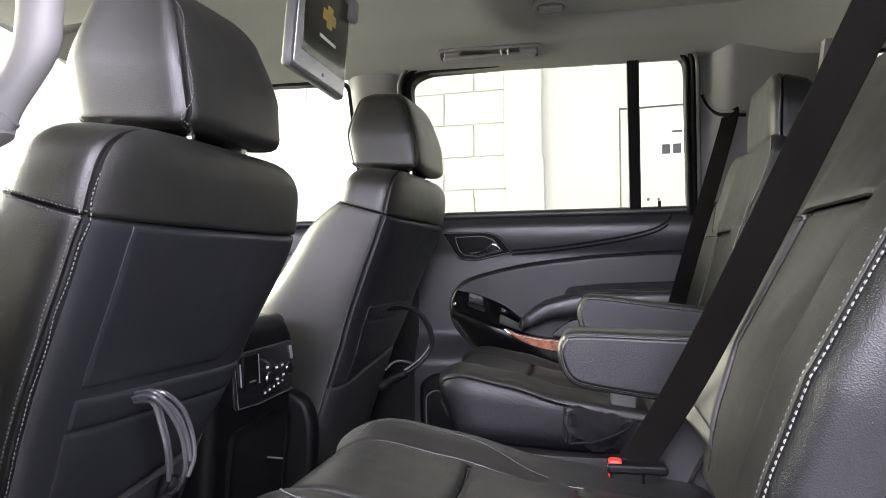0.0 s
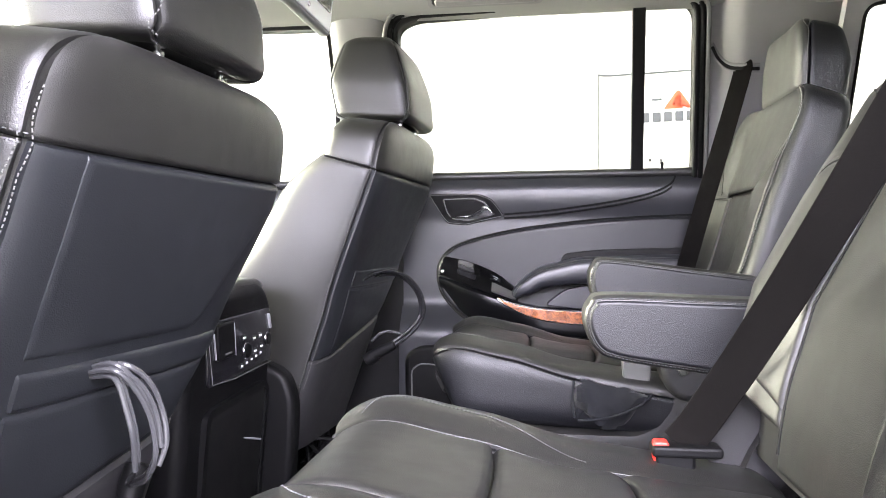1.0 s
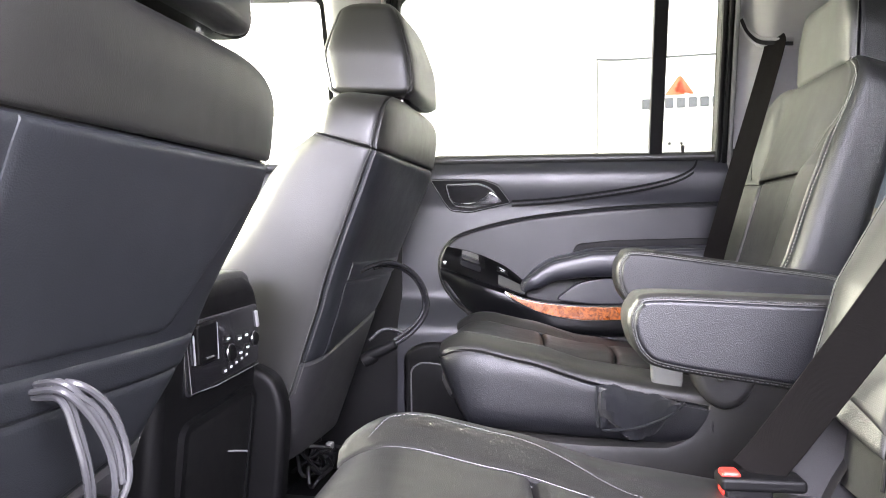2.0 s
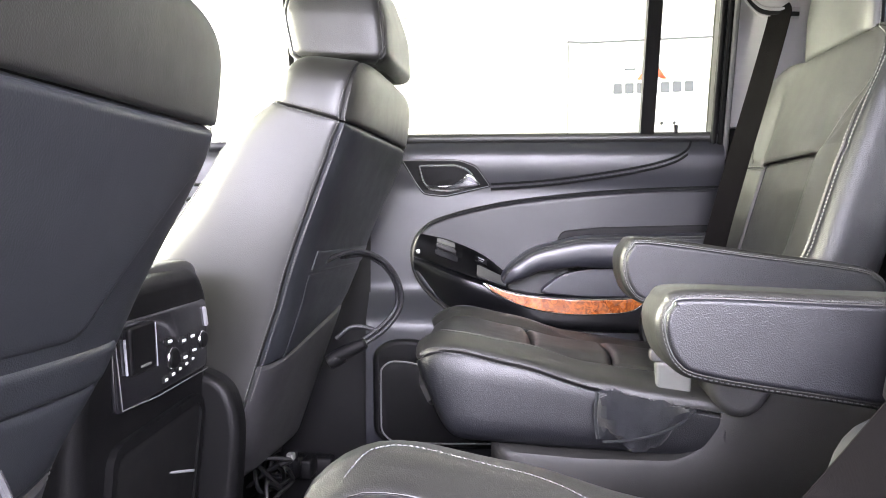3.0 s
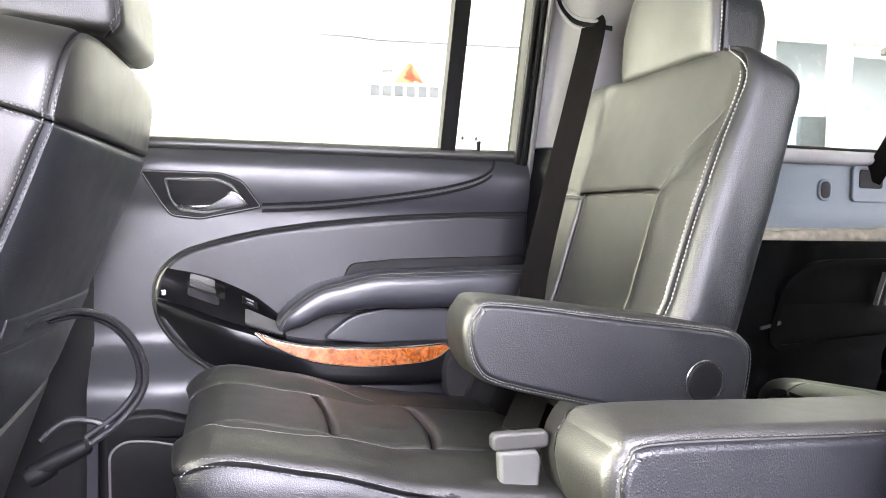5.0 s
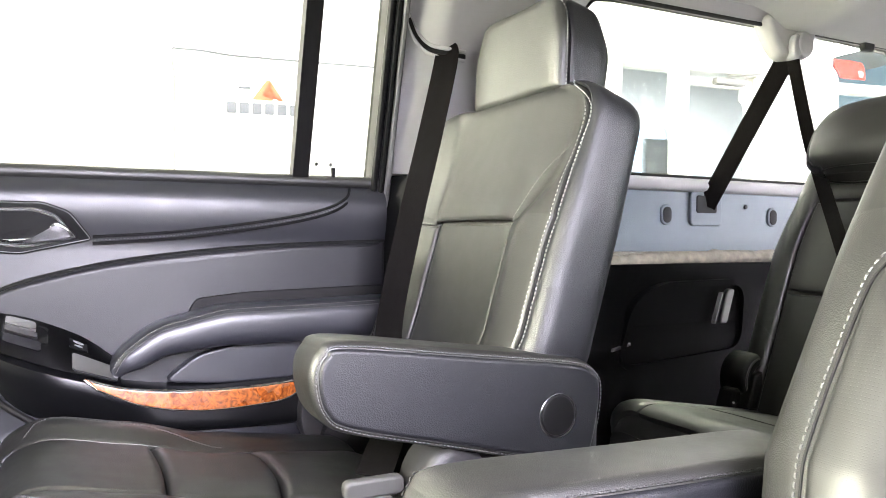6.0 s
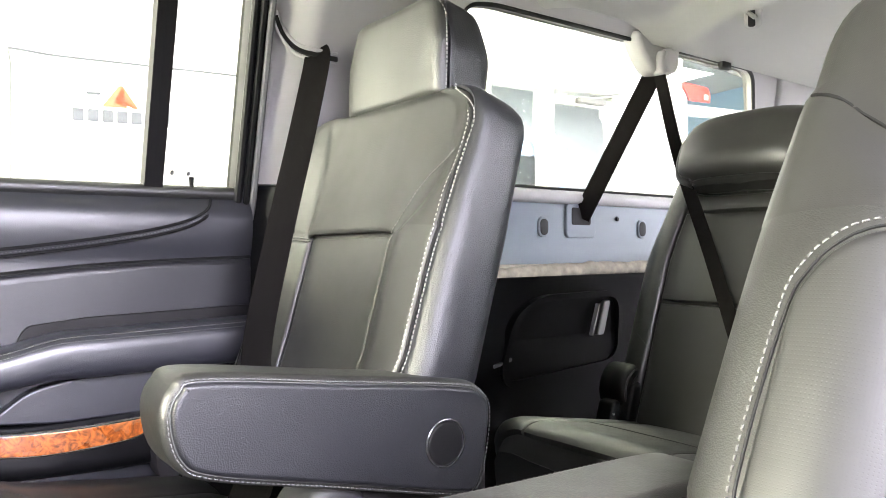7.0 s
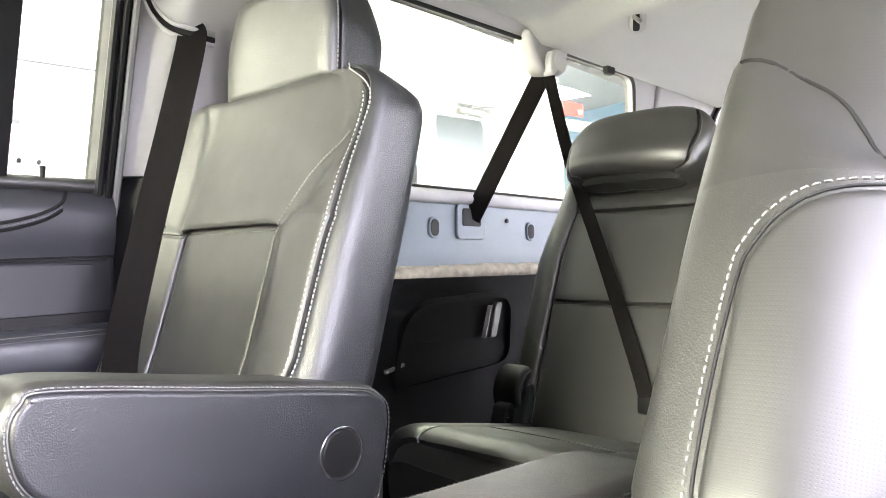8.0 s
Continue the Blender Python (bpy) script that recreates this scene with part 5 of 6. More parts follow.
# ---- third row ----
def rear_seat(yc, W0, label, rest=True):
    seat = empty("rear_bench_seat", label, "car seat", group="third row seats")
    W = lambda v: ramp([(0, W0), (0.55, W0), (0.8, W0 - 0.03), (1, W0 - 0.075)])(v) * max(0.8, cap(v, r1=0.1))
    back = Form(lambda v: (0.965 + 0.205 * v + 0.022 * v * v, 0.27 + 0.61 * v), lambda v: 160, W, lambda v: 0.05 * max(0.3, cap(v, r1=0.1)), lambda v: 0.05 * max(0.3, cap(v, r1=0.1)), 4.0, lambda q, v: 0.018 * ease((abs(q) - 0.55) / 0.3))
    ob = part("backrest", back.body(0.009, 48, 30), LEATHER, seat)
    out = lambda v: W(v) + 0.012
    inn = lambda v: W(v) * 0.70
    cuts = (0.03, 0.434, 0.722, 0.98)
    for a, b in zip(cuts, cuts[1:]):
        part("pad", back.patch(lambda v: -inn(v), inn, a, b - 0.004, 0.005, 0.010, 16, 14), LEATHER, ob)
    for sgn in (-1, 1):
        part("bolster", back.patch(lambda v: sgn * inn(v), lambda v: sgn * out(v), 0.03, 0.97, 0.005, 0.012, 12, 26), LEATHER, ob)
        part("side_panel", back.patch(lambda v: sgn * out(v), lambda v: sgn * (back.half(v) - W(v) * 0.8), 0.03, 0.97, 0.004, 0.012, 10, 22), GRAINED, ob)
        p, n = back.seam([(sgn * (W(0.66) * 0.74), 0.76), (sgn * W(0.7) * 0.92, 0.70), (sgn * (out(0.6) - 0.012), 0.60), (sgn * (out(0.45) - 0.008), 0.42), (sgn * (out(0.4) - 0.02), 0.36), (sgn * inn(0.3), 0.28)], 8, 0.005)
        part("stitching", dashes(p, n, 0.0065), DARKTHREAD, ob)
    if rest:
        hw = lambda v: ramp([(0, 0.135), (0.5, 0.145), (1, 0.125)])(v) * max(0.8, cap(v, r0=0.15, r1=0.25))
        hr = Form(lambda v: (1.055 + 0.085 * v, 0.770 + 0.135 * v), lambda v: 148, hw, lambda v: 0.062 * max(0.3, cap(v, r0=0.3, r1=0.4)), lambda v: 0.055 * max(0.3, cap(v, r0=0.3, r1=0.4)), 3.2)
        h = part("head_restraint", hr.body(0.008, 44, 26), LEATHER, seat)
        hs = lambda v: hw(v) - 0.012
        part("face", hr.patch(lambda v: -hs(v), hs, 0.02, 0.99, 0.003, 0.010, 18, 18, length=0.16), LEATHER, h)
        for sgn in (-1, 1):
            part("cheek", hr.patch(lambda v: sgn * hs(v), lambda v: sgn * hr.half(v), 0.02, 0.99, 0.003, 0.010, 18, 18, length=0.16), LEATHER, h)
            p, n = hr.seam([(sgn * (hs(v) + 0.004), v) for v in (0.08, 0.3, 0.5, 0.7, 0.92)], 8, 0.003)
            part("stitching", dashes(p, n), THREAD, h)
    cush = Form(lambda v: (0.60 + 0.44 * v, 0.300 - 0.075 * v), lambda v: 92, lambda v: (W0 + 0.012) * max(0.85, cap(v, r0=0.12)), lambda v: 0.078 * max(0.3, cap(v, r0=0.16)), lambda v: 0.08, 4.0, lambda q, v: 0.006 * ease((abs(q) - 0.5) / 0.3))
    c = part("cushion", cush.body(0.009, 44, 30), LEATHER, seat)
    ci = W0 * 0.62
    part("pad", cush.patch(-ci, ci, 0.04, 0.40, 0.005, 0.012, 16, 14), LEATHER, c)
    part("pad", cush.patch(-ci, ci, 0.404, 0.97, 0.005, 0.012, 16, 14), LEATHER, c)
    for sgn in (-1, 1):
        part("bolster", cush.patch(lambda v: sgn * ci, lambda v: sgn * (W0 + 0.03), 0.04, 0.97, 0.005, 0.012, 12, 24), LEATHER, c)
        p, n = cush.seam([(sgn * ci, 0.06 + 0.1 * i) for i in range(10)], 6, 0.003)
        part("stitching", dashes(p, n), DARKTHREAD, c)
    part("base", box(0.66, 1.05, -W0 * 0.85, W0 * 0.85, 0.0, 0.24, 0.02), PLASTIC, seat)
    seat.location = (0, yc, 0)


rear_seat(0.282, 0.208, "black leather third row seat with folded forward head restraint")
rear_seat(-0.225, 0.31, "wide black leather third row seat section", True)
rc = empty("recliner_cover", "black plastic recliner cover beside the third row", "cover")
ang = np.linspace(0, 2 * math.pi, 25)[:-1]
part("cap", slab([(0.955 + 0.046 * math.cos(q), 0.378 + 0.052 * math.sin(q)) for q in ang], side(0), 0.500, 0.438, 0.014, 5), PLASTIC, rc)
# paler arcs stand in for the highlights on the dark cap
for r in (0.028, 0.040):
    part("pale_arc", tube([(0.955 + r * math.cos(q), 0.437 + 0.3 * (r - 0.028), 0.378 + r * 1.1 * math.sin(q)) for q in np.linspace(1.6, 4.2, 12)], 0.0022, 6), SHIELD, rc)
bk = empty("belt_buckle", "black belt buckles between third row cushion and back", "buckle")
part("body", slab(rounded([(0.905, 0.325), (0.925, 0.395), (0.948, 0.400), (0.945, 0.325)], 0.006), side(0), 0.470, 0.428, 0.006, 4, both=True), PLASTIC, bk)
part("body", slab(rounded([(0.880, 0.318), (0.895, 0.362), (0.918, 0.366), (0.915, 0.318)], 0.006), side(0), 0.490, 0.452, 0.006, 4, both=True), PLASTIC, bk)
part("edge", tube([(0.893, 0.45, 0.340), (0.893, 0.485, 0.340)], 0.0022, 6), GREYPL, bk)

# ---- belts ----
def belt(name, label, pts, normal, width=0.047, sag=0.0):
    b = empty(name, label, "seat belt", group="seat belts")
    c = curve_through(pts, 10)
    part("webbing", strap(c, normal, width), WEB, b)
    return b


pb = belt("seat_belt", "dark webbing seat belt buckled across the far seat", [(0.374, 0.668, 1.0), (0.372, 0.650, 0.978), (0.326, 0.622, 0.83), (0.272, 0.595, 0.66), (0.218, 0.545, 0.50), (0.170, 0.40, 0.42), (0.080, 0.258, 0.372)], (-0.45, -0.85, 0.25), 0.043)
part("tongue", slab(round_rect(0.040, 0.352, 0.114, 0.374, 0.008), side(0), 0.259, 0.243, 0.004, 3, both=True), BUCKLEGREY, pb, "grey belt tongue")
part("buckle", slab(rounded([(0.048, 0.352), (0.098, 0.352), (0.104, 0.338), (0.100, 0.292), (0.052, 0.292)], 0.006), side(0), 0.257, 0.241, 0.005, 4, both=True), GREYPL, pb, "grey belt buckle")
part("buckle_strap", strap([(0.075, 0.25, 0.298), (0.07, 0.25, 0.25), (0.06, 0.25, 0.20)], (0, -1, 0), 0.03), WEB, pb)
for k in range(6):
    part("fringe", tube(curve_through([(0.056 + 0.008 * k, 0.235, 0.296), (0.060 + 0.007 * k, 0.228, 0.284), (0.054 + 0.009 * k, 0.232, 0.27)], 4), 0.0016, 5), THREAD, pb)
nb = belt("seat_belt", "dark webbing seat belt buckled across the near seat", [(0.345, -0.66, 1.03), (0.332, -0.642, 0.997), (0.278, -0.557, 0.85), (0.205, -0.443, 0.65), (0.14, -0.345, 0.48), (0.085, -0.302, 0.37), (0.06, -0.298, 0.335)], (-0.25, -0.92, 0.2), 0.044)
part("buckle", slab(round_rect(0.030, 0.255, 0.075, 0.335, 0.007), side(0), -0.315, -0.290, 0.005, 4, both=True), PLASTIC, nb, "black belt buckle")
part("button", slab(round_rect(0.028, 0.318, 0.046, 0.342, 0.004), side(0), -0.312, -0.293, 0.003, 3, both=True), RED, nb, "red release button")
part("tongue", slab(round_rect(0.026, 0.325, 0.105, 0.338, 0.005), side(0), -0.318, -0.286, 0.004, 3, both=True), PLASTIC, nb)
rb = belt("seat_belt", "dark grey belt hanging beside the quarter window", [(1.128, 0.528, 1.045), (1.10, 0.602, 0.90), (1.068, 0.690, 0.728)], (-0.7, -0.65, -0.2), 0.041)
part("webbing", strap(curve_through([(1.135, 0.522, 1.045), (1.075, 0.43, 0.84), (1.018, 0.322, 0.64), (0.960, 0.225, 0.46), (0.940, 0.195, 0.400)], 8), (-0.9, -0.2, 0.35), 0.026), WEB, rb)
part("tongue", box(0.928, 0.948, 0.180, 0.208, 0.375, 0.405, 0.005), PLASTIC, rb)


def belt_guide(sign):
    g = empty("belt_guide", "pale grey belt guide cover with dark curved slot", "belt guide", group="belt guides")
    path = curve_through([(0.308, 1.048), (0.322, 1.020), (0.344, 0.995), (0.372, 0.987), (0.412, 0.985)], 8)
    yy = lambda x, z: sign * (glass_y(z) - 0.062 * ease((x - 0.280) / 0.10) - 0.006)
    part("slot", strap([(a, yy(a, b) - sign * 0.002, b) for a, b in path], (0, -sign, 0.1), 0.008, 0.007), RUBBER, g, "dark slot for the belt")
    part("lip", tube([(a - 0.001, yy(a, b) - sign * 0.001, b - 0.007) for a, b in path], 0.0035, 8), PILLAR, g)
    part("lip", tube([(a + 0.001, yy(a, b) - sign * 0.001, b + 0.009) for a, b in path], 0.0045, 8), PILLAR, g)


belt_guide(1)
belt_guide(-1)
an = empty("belt_anchor", "pale grey upper belt anchor cover on the headliner edge", "belt anchor")
part("cover", slab(rounded([(1.035, 1.118), (1.055, 1.075), (1.095, 1.034), (1.165, 1.034), (1.19, 1.075), (1.20, 1.132)], 0.02, 5), side(0), 0.545, 0.505, 0.012, 5), PILLAR, an)
part("roller", slab([(1.137 + 0.026 * math.cos(q), 1.062 + 0.028 * math.sin(q)) for q in np.linspace(0, 2 * math.pi, 25)[:-1]], side(0), 0.515, 0.488, 0.008, 4), PILLAR, an)
part("roller", slab([(1.115 + 0.014 * math.cos(q), 1.056 + 0.026 * math.sin(q)) for q in np.linspace(0, 2 * math.pi, 25)[:-1]], side(0), 0.515, 0.490, 0.006, 4), PILLAR, an)
tagged(part("window_clip", slab(round_rect(1.335, 1.074, 1.372, 1.104, 0.010), side(0), 0.505, 0.492, 0.004), RUBBER), label="small black clip at the top of the quarter window", category="clip")
hk = empty("coat_hook", "small pale grey coat hook on the headliner", "hook")
zc = liner_z(1.2, 0.34) - 0.004
hn = Vector((-0.45, -0.25, -0.86)).normalized()
hh = Vector((0.48, -0.87, 0.0)).normalized()
hu = hn.cross(hh).normalized()
hk_at = lambda a, b, d: tuple(Vector((1.2, 0.34, zc)) + hh * a + hu * b + hn * d)
part("plate", slab(round_rect(-0.017, -0.034, 0.017, 0.034, 0.016), hk_at, -0.02, 0.006, 0.003), PILLAR, hk)
part("slit", slab(round_rect(-0.010, -0.026, 0.004, 0.022, 0.005), hk_at, 0.0, 0.0068, 0.0005), RUBBER, hk)
part("hook", tube(curve_through([hk_at(0.004, 0.0, 0.006), hk_at(0.003, 0.008, 0.016), hk_at(-0.002, 0.018, 0.020), hk_at(-0.010, 0.022, 0.015)], 5), 0.0045, 8), GREYPL, hk)

# fabric boot round the buckle of the far seat
boot = empty("buckle_boot", "slack black cloth boot round the far seat buckle", "cloth cover")
bm, g = bmesh.new(), []
for j in range(21):
    t = j / 20
    row = []
    for i in range(17):
        q = 2 * math.pi * i / 16
        x = -0.045 + 0.145 * t
        top = 0.312 - 0.022 * t + 0.006 * math.sin(9 * t)
        bot = 0.240 - 0.016 * math.sin(math.pi * t) + 0.028 * ease((t - 0.7) / 0.3)
        zc2, h = (top + bot) / 2, (top - bot) / 2 * max(0.15, cap(t, r0=0.08, r1=0.2))
        fold = 0.007 * math.sin(q * 3 + 9 * t) + 0.006 * math.sin(15 * t + 4 * q) + 0.005 * noise.noise((x * 60, q * 2, 3))
        row.append(bm.verts.new((x + 0.012 * math.sin(q) * ease(t), 0.232 - (0.024 + fold) * max(0.2, cap(t, r0=0.1, r1=0.2)) * math.cos(q), zc2 + (h + fold) * math.sin(q))))
    g.append(row[:-1])
for j in range(20):
    for i in range(16):
        bm.faces.new((g[j][i], g[j][(i + 1) % 16], g[j + 1][(i + 1) % 16], g[j + 1][i]))
bm.faces.new(g[0])
bm.faces.new(g[-1])
part("cloth", bm, CLOTH, boot)
part("hem", tube(curve_through([(-0.035, 0.206, 0.238), (0.02, 0.201, 0.246), (0.07, 0.201, 0.266), (0.100, 0.209, 0.288)], 6), 0.0026, 8), CLOTH, boot)
part("hem", tube(curve_through([(-0.043, 0.212, 0.312), (-0.046, 0.206, 0.28), (-0.042, 0.209, 0.243)], 6), 0.0026, 8), CLOTH, boot)

# ---- centre console ----
con = empty("centre_console", "black centre console with rear climate controls", "console")
oc = rounded([(-0.145, 0.0), (-0.145, 0.43), (-0.09, 0.492), (0.175, 0.497), (0.212, 0.45), (0.210, 0.0)], 0.04, 6)
part("body", slab(oc, lambda a, b, d: (d - 0.02 * ease((0.25 - b) / 0.2), a, b), -1.25, -0.632, 0.022, 6), PLASTIC, con)
part("lid", slab(rounded([(-1.2, -0.13), (-0.655, -0.13), (-0.640, 0.198), (-1.2, 0.198)], 0.03, 6), lambda a, b, d: (a, b, d), 0.47, 0.505, 0.02, 6), LEATHER, con, "padded leather console lid")
fx = lambda a, b, d: (-0.634 + d, a, b)
plate = part("control_plate", slab(rounded([(-0.075, 0.338), (-0.085, 0.445), (0.185, 0.448), (0.19, 0.345)], 0.012, 4), fx, -0.01, 0.006, 0.004), GLOSS, con, "gloss black rear control plate")
part("plate_line", tube([fx(a, b, 0.006) for a, b in curve_through([(-0.078, 0.42), (-0.064, 0.342), (0.02, 0.338), (0.188, 0.342)], 1)], 0.0009, 6), GREYPL, plate)
part("port_cover", slab(rounded([(-0.05, 0.378), (-0.055, 0.438), (0.008, 0.440), (0.012, 0.380)], 0.006), fx, 0.004, 0.012, 0.004), PLASTIC, plate, "matt black port cover")
part("port_line", tube([fx(-0.062, 0.425, 0.008), fx(-0.056, 0.382, 0.008)], 0.0016, 6), SILVER, plate)
part("mark", slab(round_rect(-0.03, 0.386, -0.005, 0.389, 0.001), fx, 0.01, 0.0135, 0.0005), GREYPL, plate)
part("trim_line", tube([fx(0.018, 0.435, 0.007), fx(0.024, 0.378, 0.007)], 0.0008, 6), SILVER, plate)
for cy, cz, r in ((0.070, 0.379, 0.014), (0.168, 0.388, 0.012)):
    ang = np.linspace(0, 2 * math.pi, 25)[:-1]
    kn = part("knob", slab([(cy + r * math.cos(q), cz + r * math.sin(q)) for q in ang], fx, 0.004, 0.011, 0.003, 4), PLASTIC, plate)
    part("knob_ring", tube([fx(cy + r * 1.05 * math.cos(q), cz + r * 1.05 * math.sin(q), 0.007) for q in ang], 0.0011, 6, True), CHROME, kn, "bright ring")
for cy, cz in ((0.100, 0.398), (0.128, 0.400), (0.134, 0.379), (0.056, 0.404), (0.104, 0.374)):
    part("button", slab(round_rect(cy - 0.009, cz - 0.005, cy + 0.009, cz + 0.005, 0.002), fx, 0.004, 0.008, 0.002), PLASTIC, plate)
    part("mark", slab(round_rect(cy - 0.005, cz - 0.0018, cy + 0.005, cz + 0.0018, 0.0008), fx, 0.008, 0.0098, 0.0003), PLATE, plate)
for k in range(5):
    cy = 0.045 + 0.021 * k
    part("button", slab(round_rect(cy - 0.007, 0.351 + 0.003 * k, cy + 0.007, 0.360 + 0.003 * k, 0.002), fx, 0.004, 0.008, 0.002), PLASTIC, plate)
    part("mark", slab(round_rect(cy - 0.003, 0.3535 + 0.003 * k, cy + 0.004, 0.3570 + 0.003 * k, 0.0008), fx, 0.0075, 0.0092, 0.0003), PLATE, plate)
part("vent_grip", slab(rounded([(0.178, 0.406), (0.168, 0.436), (0.175, 0.437), (0.185, 0.408)], 0.003), fx, -0.004, 0.010, 0.002), SILVER, con, "silver vent wheel")
rec = rounded([(-0.075, 0.06), (-0.075, 0.29), (0.165, 0.30), (0.165, 0.06)], 0.02, 5)
part("recess_rim", ring(inset(rec, -0.012), rec, lambda a, b, d: (-0.634 + d - 0.02 * ease((0.25 - b) / 0.2), a, b), -0.004, 0.006), PLASTIC, con)
part("recess_floor", slab(rec, lambda a, b, d: (-0.634 + d - 0.02 * ease((0.25 - b) / 0.2), a, b), -0.01, 0.002, 0.001), RUBBER, con)
part("tray_edge", tube([(-0.64, 0.06, 0.225), (-0.635, 0.15, 0.198)], 0.002, 6), SILVER, con)
part("side_trim", slab(rounded([(-1.0, 0.0), (-0.606, 0.0), (-0.592, 0.1), (-0.584, 0.2), (-0.583, 0.262), (-0.600, 0.315), (-0.645, 0.338), (-1.0, 0.36)], 0.03, 5), side(0), 0.19, 0.240, 0.014, 6, both=True), PLASTIC, con)

# ---- headphones in the seat back pockets ----
def headphone(label, arcs, r, mat, cups):
    h = empty("headphones", label, "headphones", group="headphones")
    for a in arcs:
        part("band", tube(curve_through(a, 10), r, 8), mat, h)
    for c, axis, ra, ln in cups:
        u = Vector(axis).normalized()
        part("ear_cup", tube([Vector(c) - u * ln, Vector(c) - u * ln * 0.9, Vector(c), Vector(c) + u * ln * 0.9, Vector(c) + u * ln], lambda t: ra * (0.55 + 0.45 * math.sin(math.pi * min(1, max(0, t)))), 14), PLASTIC, h)
    return h


headphone("black headphones hanging from the passenger seat pocket", [[(-0.530, 0.345, 0.474), (-0.500, 0.358, 0.487), (-0.470, 0.385, 0.504), (-0.432, 0.40, 0.510), (-0.393, 0.41, 0.492), (-0.367, 0.41, 0.455), (-0.363, 0.41, 0.413), (-0.387, 0.405, 0.375), (-0.425, 0.40, 0.347), (-0.469, 0.395, 0.325)],
          [(-0.470, 0.40, 0.500), (-0.432, 0.415, 0.503), (-0.398, 0.42, 0.486), (-0.374, 0.42, 0.452), (-0.371, 0.42, 0.413), (-0.393, 0.415, 0.380), (-0.43, 0.41, 0.352)], [(-0.480, 0.41, 0.352), (-0.455, 0.415, 0.372), (-0.425, 0.415, 0.372), (-0.400, 0.412, 0.362)]], 0.0046, GLOSS, [((-0.455, 0.397, 0.333), (0.9, 0, 0.42), 0.012, 0.036), ((-0.478, 0.400, 0.318), (0.75, 0.1, 0.4), 0.015, 0.016)])
loop_a = [(-0.562, -0.474, 0.442), (-0.520, -0.486, 0.449), (-0.506, -0.464, 0.428), (-0.501, -0.447, 0.395), (-0.500, -0.440, 0.360), (-0.508, -0.442, 0.333)]
loop_b = [(-0.566, -0.476, 0.444), (-0.526, -0.492, 0.450), (-0.513, -0.474, 0.426), (-0.508, -0.455, 0.390), (-0.510, -0.444, 0.350), (-0.535, -0.420, 0.316), (-0.585, -0.370, 0.290)]
loop_c = [(-0.562, -0.472, 0.438), (-0.528, -0.486, 0.440), (-0.520, -0.480, 0.410), (-0.518, -0.470, 0.375), (-0.528, -0.450, 0.335), (-0.580, -0.385, 0.292)]
nudge = lambda pts, dx, dy, dz: [(x + dx, y + dy, z + dz) for x, y, z in pts]
headphone("dark headphones tucked in the driver seat pocket, sheen put into their grey", [loop_a, nudge(loop_a[:5], -0.004, -0.004, -0.006), loop_b, nudge(loop_b, 0.002, -0.005, -0.005), loop_c, nudge(loop_c[:5], 0.001, -0.006, -0.004)], 0.0032, BANDSHEEN, [((-0.585, -0.366, 0.284), (0.1, 0.3, 1), 0.016, 0.026)])

# ---- overhead ----
scr = empty("flip_down_screen", "grey flip down screen with a lit dark display", "screen")
sp_ = lambda a, b, d: (-0.500 + d + 0.10 * (b - 0.95), a, b)
part("housing", slab(round_rect(-0.158, 0.948, 0.118, 1.150, 0.010), sp_, -0.004, 0.016, 0.006, 4, both=True), GREYPL, scr)
part("bezel", slab(round_rect(-0.150, 0.955, 0.110, 1.145, 0.008), sp_, 0.014, 0.018, 0.002), SILVER, scr)
disp = part("display", slab(round_rect(-0.125, 0.985, 0.098, 1.135, 0.003), sp_, 0.016, 0.0195, 0.0005), GLOSS, scr, "dark glossy display")
part("mark", slab(round_rect(-0.042, 1.066, 0.024, 1.086, 0.002), sp_, 0.019, 0.0205, 0.0003), GOLD, disp, "plain gold mark")
part("mark", slab(round_rect(-0.022, 1.056, 0.006, 1.096, 0.002), sp_, 0.019, 0.0208, 0.0003), GOLD, disp)
part("lettering_bar", slab(round_rect(-0.050, 1.030, 0.034, 1.036, 0.001), sp_, 0.019, 0.0203, 0.0003), PLATE, disp)
part("button", slab(round_rect(-0.02, 0.963, -0.010, 0.970, 0.003), sp_, 0.017, 0.020, 0.001), PILLAR, scr)
part("hinge", box(-0.52, -0.46, -0.12, 0.08, 1.145, 1.205, 0.01), GREYPL, scr)
part("latch", slab(round_rect(0.085, 1.105, 0.120, 1.150, 0.008), sp_, 0.012, 0.032, 0.006), PILLAR, scr)

gh = empty("grab_handle", "pale grey folding grab handle over the side window", "grab handle")
on_liner = lambda a, b, d: (a, 0.578 - 0.89 * b - 0.45 * d, 1.166 + 0.45 * b - 0.89 * d)
part("recess", ring(round_rect(-0.378, -0.027, -0.100, 0.027, 0.014), round_rect(-0.368, -0.018, -0.110, 0.018, 0.008), on_liner, -0.01, 0.006), PILLAR, gh)
part("recess_floor", slab(round_rect(-0.370, -0.020, -0.108, 0.020, 0.008), on_liner, -0.01, 0.001, 0.0005), GREYPL, gh)
part("grip", slab(round_rect(-0.362, -0.018, -0.116, 0.003, 0.009), on_liner, 0.002, 0.013, 0.006, 4, both=True), PILLAR, gh, "pale grey grip")
for x in (-0.335, -0.135):
    part("hinge", slab(round_rect(x - 0.022, -0.008, x + 0.022, 0.016, 0.004), on_liner, 0.0, 0.011, 0.003), PILLAR, gh)
for x in (-0.205, -0.188):
    part("hinge_pin", slab(round_rect(x - 0.002, 0.0, x + 0.002, 0.017, 0.0015), on_liner, 0.0, 0.012, 0.001), PLATE, gh)
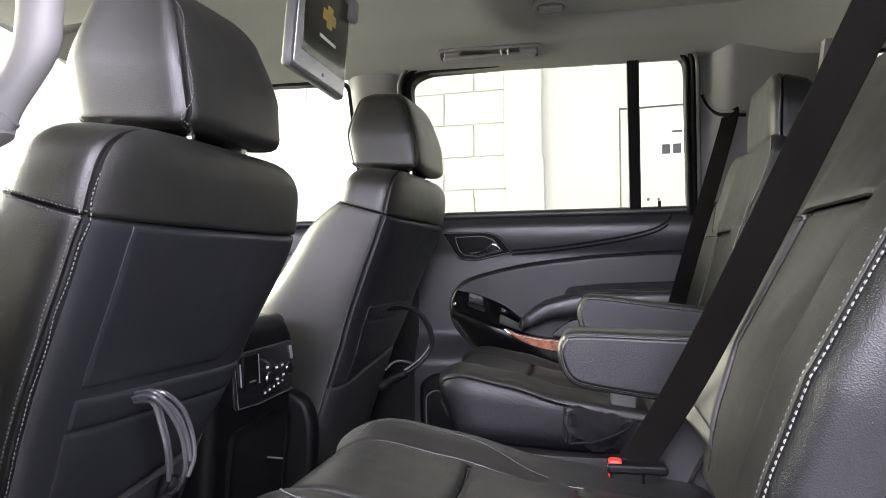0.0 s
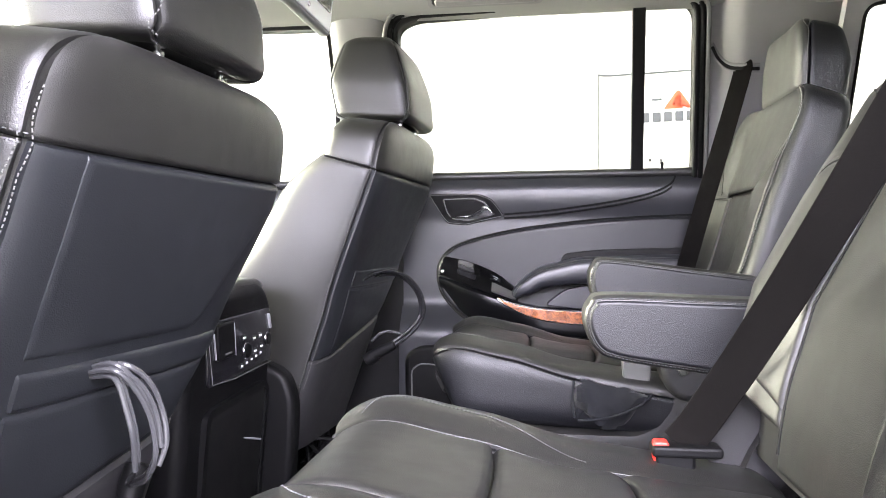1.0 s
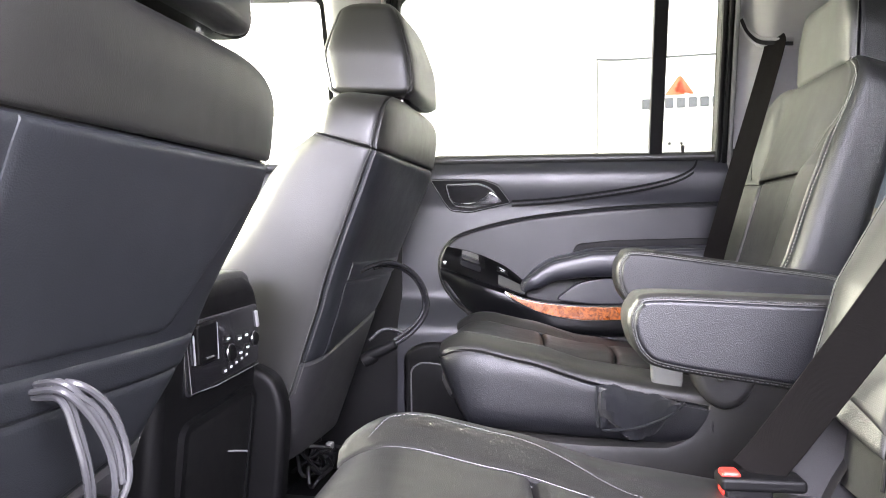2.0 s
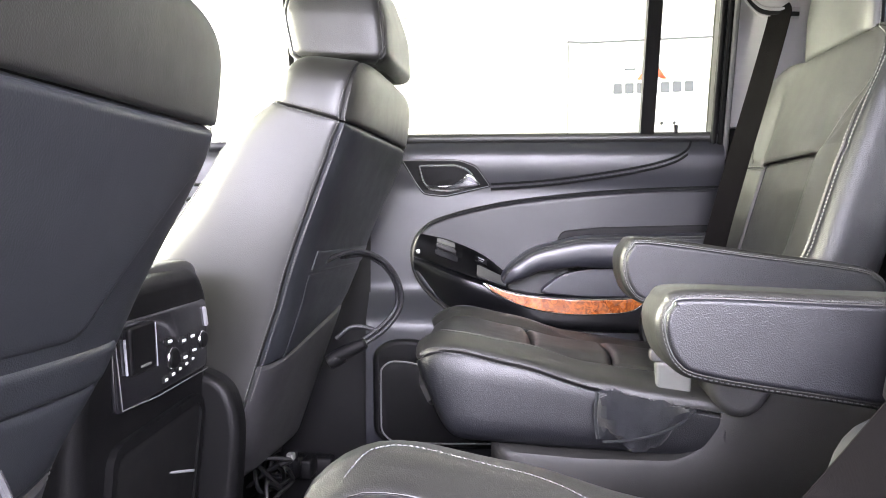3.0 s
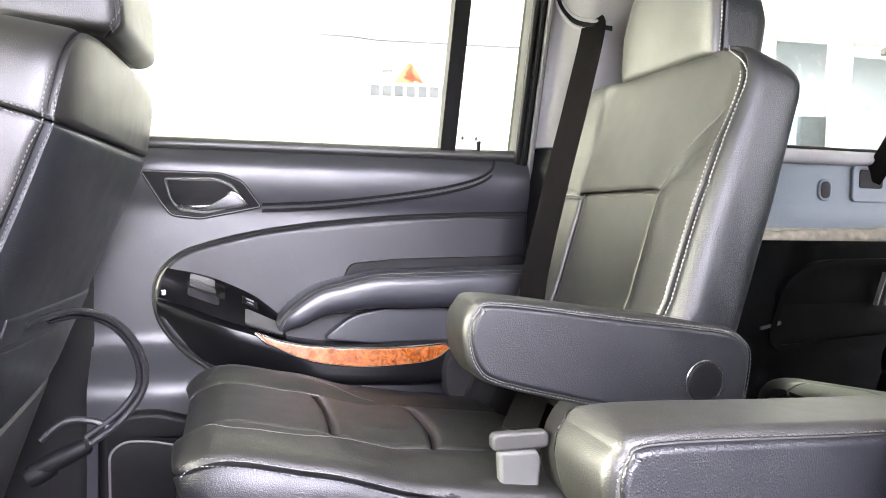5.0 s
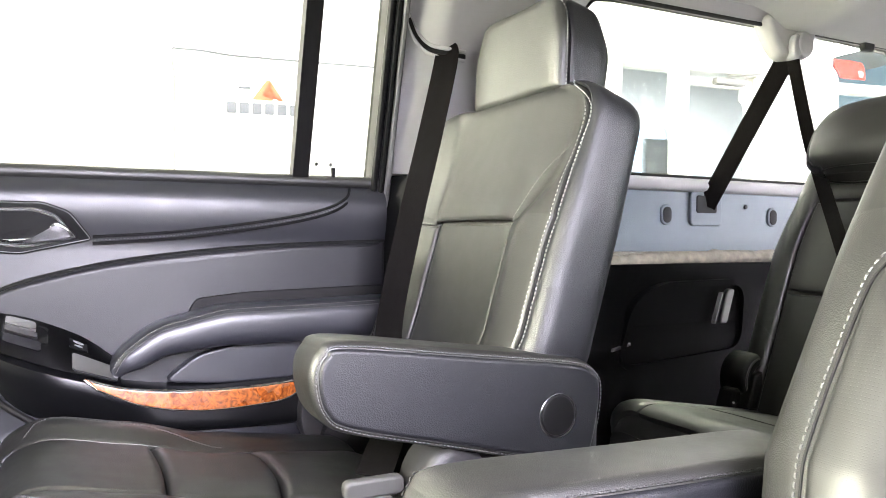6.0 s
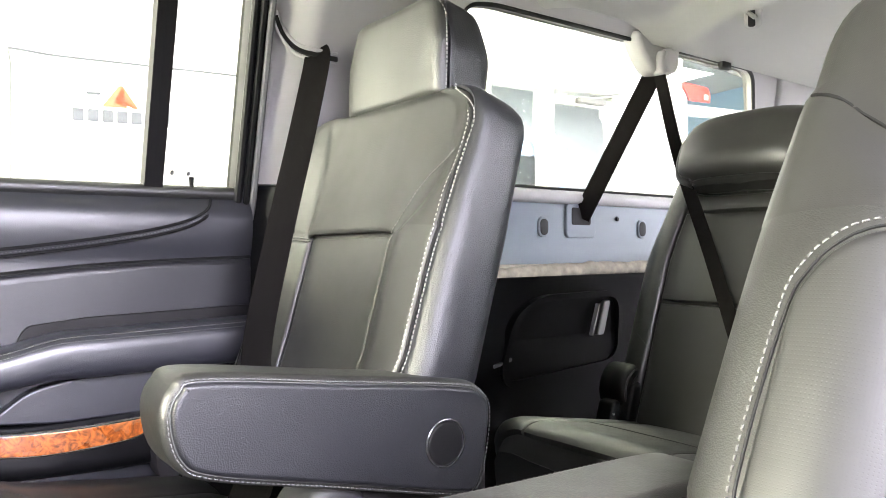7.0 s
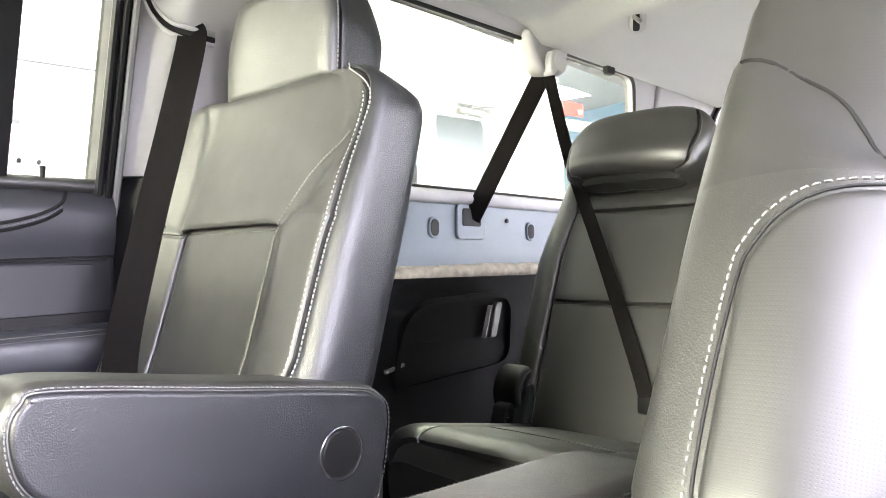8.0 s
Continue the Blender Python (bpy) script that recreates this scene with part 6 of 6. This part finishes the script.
part("screw", slab(round_rect(-0.200, 0.004, -0.192, 0.014, 0.003), on_liner, 0.0, 0.006, 0.001), STEEL, gh)

vt = empty("ceiling_vent", "round pale grey air vent in the headliner", "vent")
zv = liner_z(-0.07, 0.42)
ang = np.linspace(0, 2 * math.pi, 33)[:-1]
part("ring", slab([(-0.07 + 0.045 * math.cos(q), 0.42 + 0.045 * math.sin(q)) for q in ang], lambda a, b, d: (a, b, zv + 0.01 - d), 0, 0.02, 0.006), PILLAR, vt)
part("cup", slab([(-0.07 + 0.034 * math.cos(q), 0.42 + 0.034 * math.sin(q)) for q in ang], lambda a, b, d: (a, b, zv - 0.009 - d), 0, 0.0025, 0.001), GREYPL, vt)
for k in (-1, 0, 1):
    part("slat", box(-0.098, -0.042, 0.42 + 0.016 * k - 0.002, 0.42 + 0.016 * k + 0.002, zv - 0.016, zv - 0.009, 0.001), PILLAR, vt)

dh = empty("pillar_handle", "pale grey assist handle on the driver side pillar", "grab handle")
hp = Form(lambda v: (-0.522 - 0.018 * v - 0.05 * ease((v - 0.6) / 0.4), 0.99 - 0.26 * v), lambda v: 180 + 20 * v, lambda v: 0.018, lambda v: 0.022 + 0.006 * ease((v - 0.5) / 0.3), lambda v: 0.022 + 0.004 * ease((v - 0.5) / 0.3), 2.6, y0=-0.68)
part("grip", hp.body(0, 24, 26), PILLAR, dh)
part("mount", tube(curve_through([(-0.575, -0.68, 0.765), (-0.60, -0.69, 0.742), (-0.64, -0.705, 0.72)], 5), 0.024, 12), PILLAR, dh)

vs = empty("sun_visor", "pale grey sun visor folded up by the windscreen", "sun visor", group="sun visors")
part("flap", slab(round_rect(-1.25, 0.10, -1.06, 0.52, 0.03), lambda a, b, d: (a, b, d - 0.10 * (-1.06 - a)), 1.135, 1.155, 0.007, 4, both=True), PILLAR, vs)
mr = empty("rear_view_mirror", "black framed rear view mirror at the windscreen", "mirror")
part("shell", slab(round_rect(-0.12, 1.02, 0.14, 1.09, 0.025), lambda a, b, d: (d, a, b), -1.42, -1.385, 0.010, 4, both=True), PLASTIC, mr)
part("glass", slab(round_rect(-0.112, 1.028, 0.132, 1.082, 0.02), lambda a, b, d: (d, a, b), -1.386, -1.384, 0.0005), CHROME, mr)
part("stem", tube([(-1.41, 0.01, 1.08), (-1.45, 0.01, 1.13)], 0.01, 8), PLASTIC, mr)
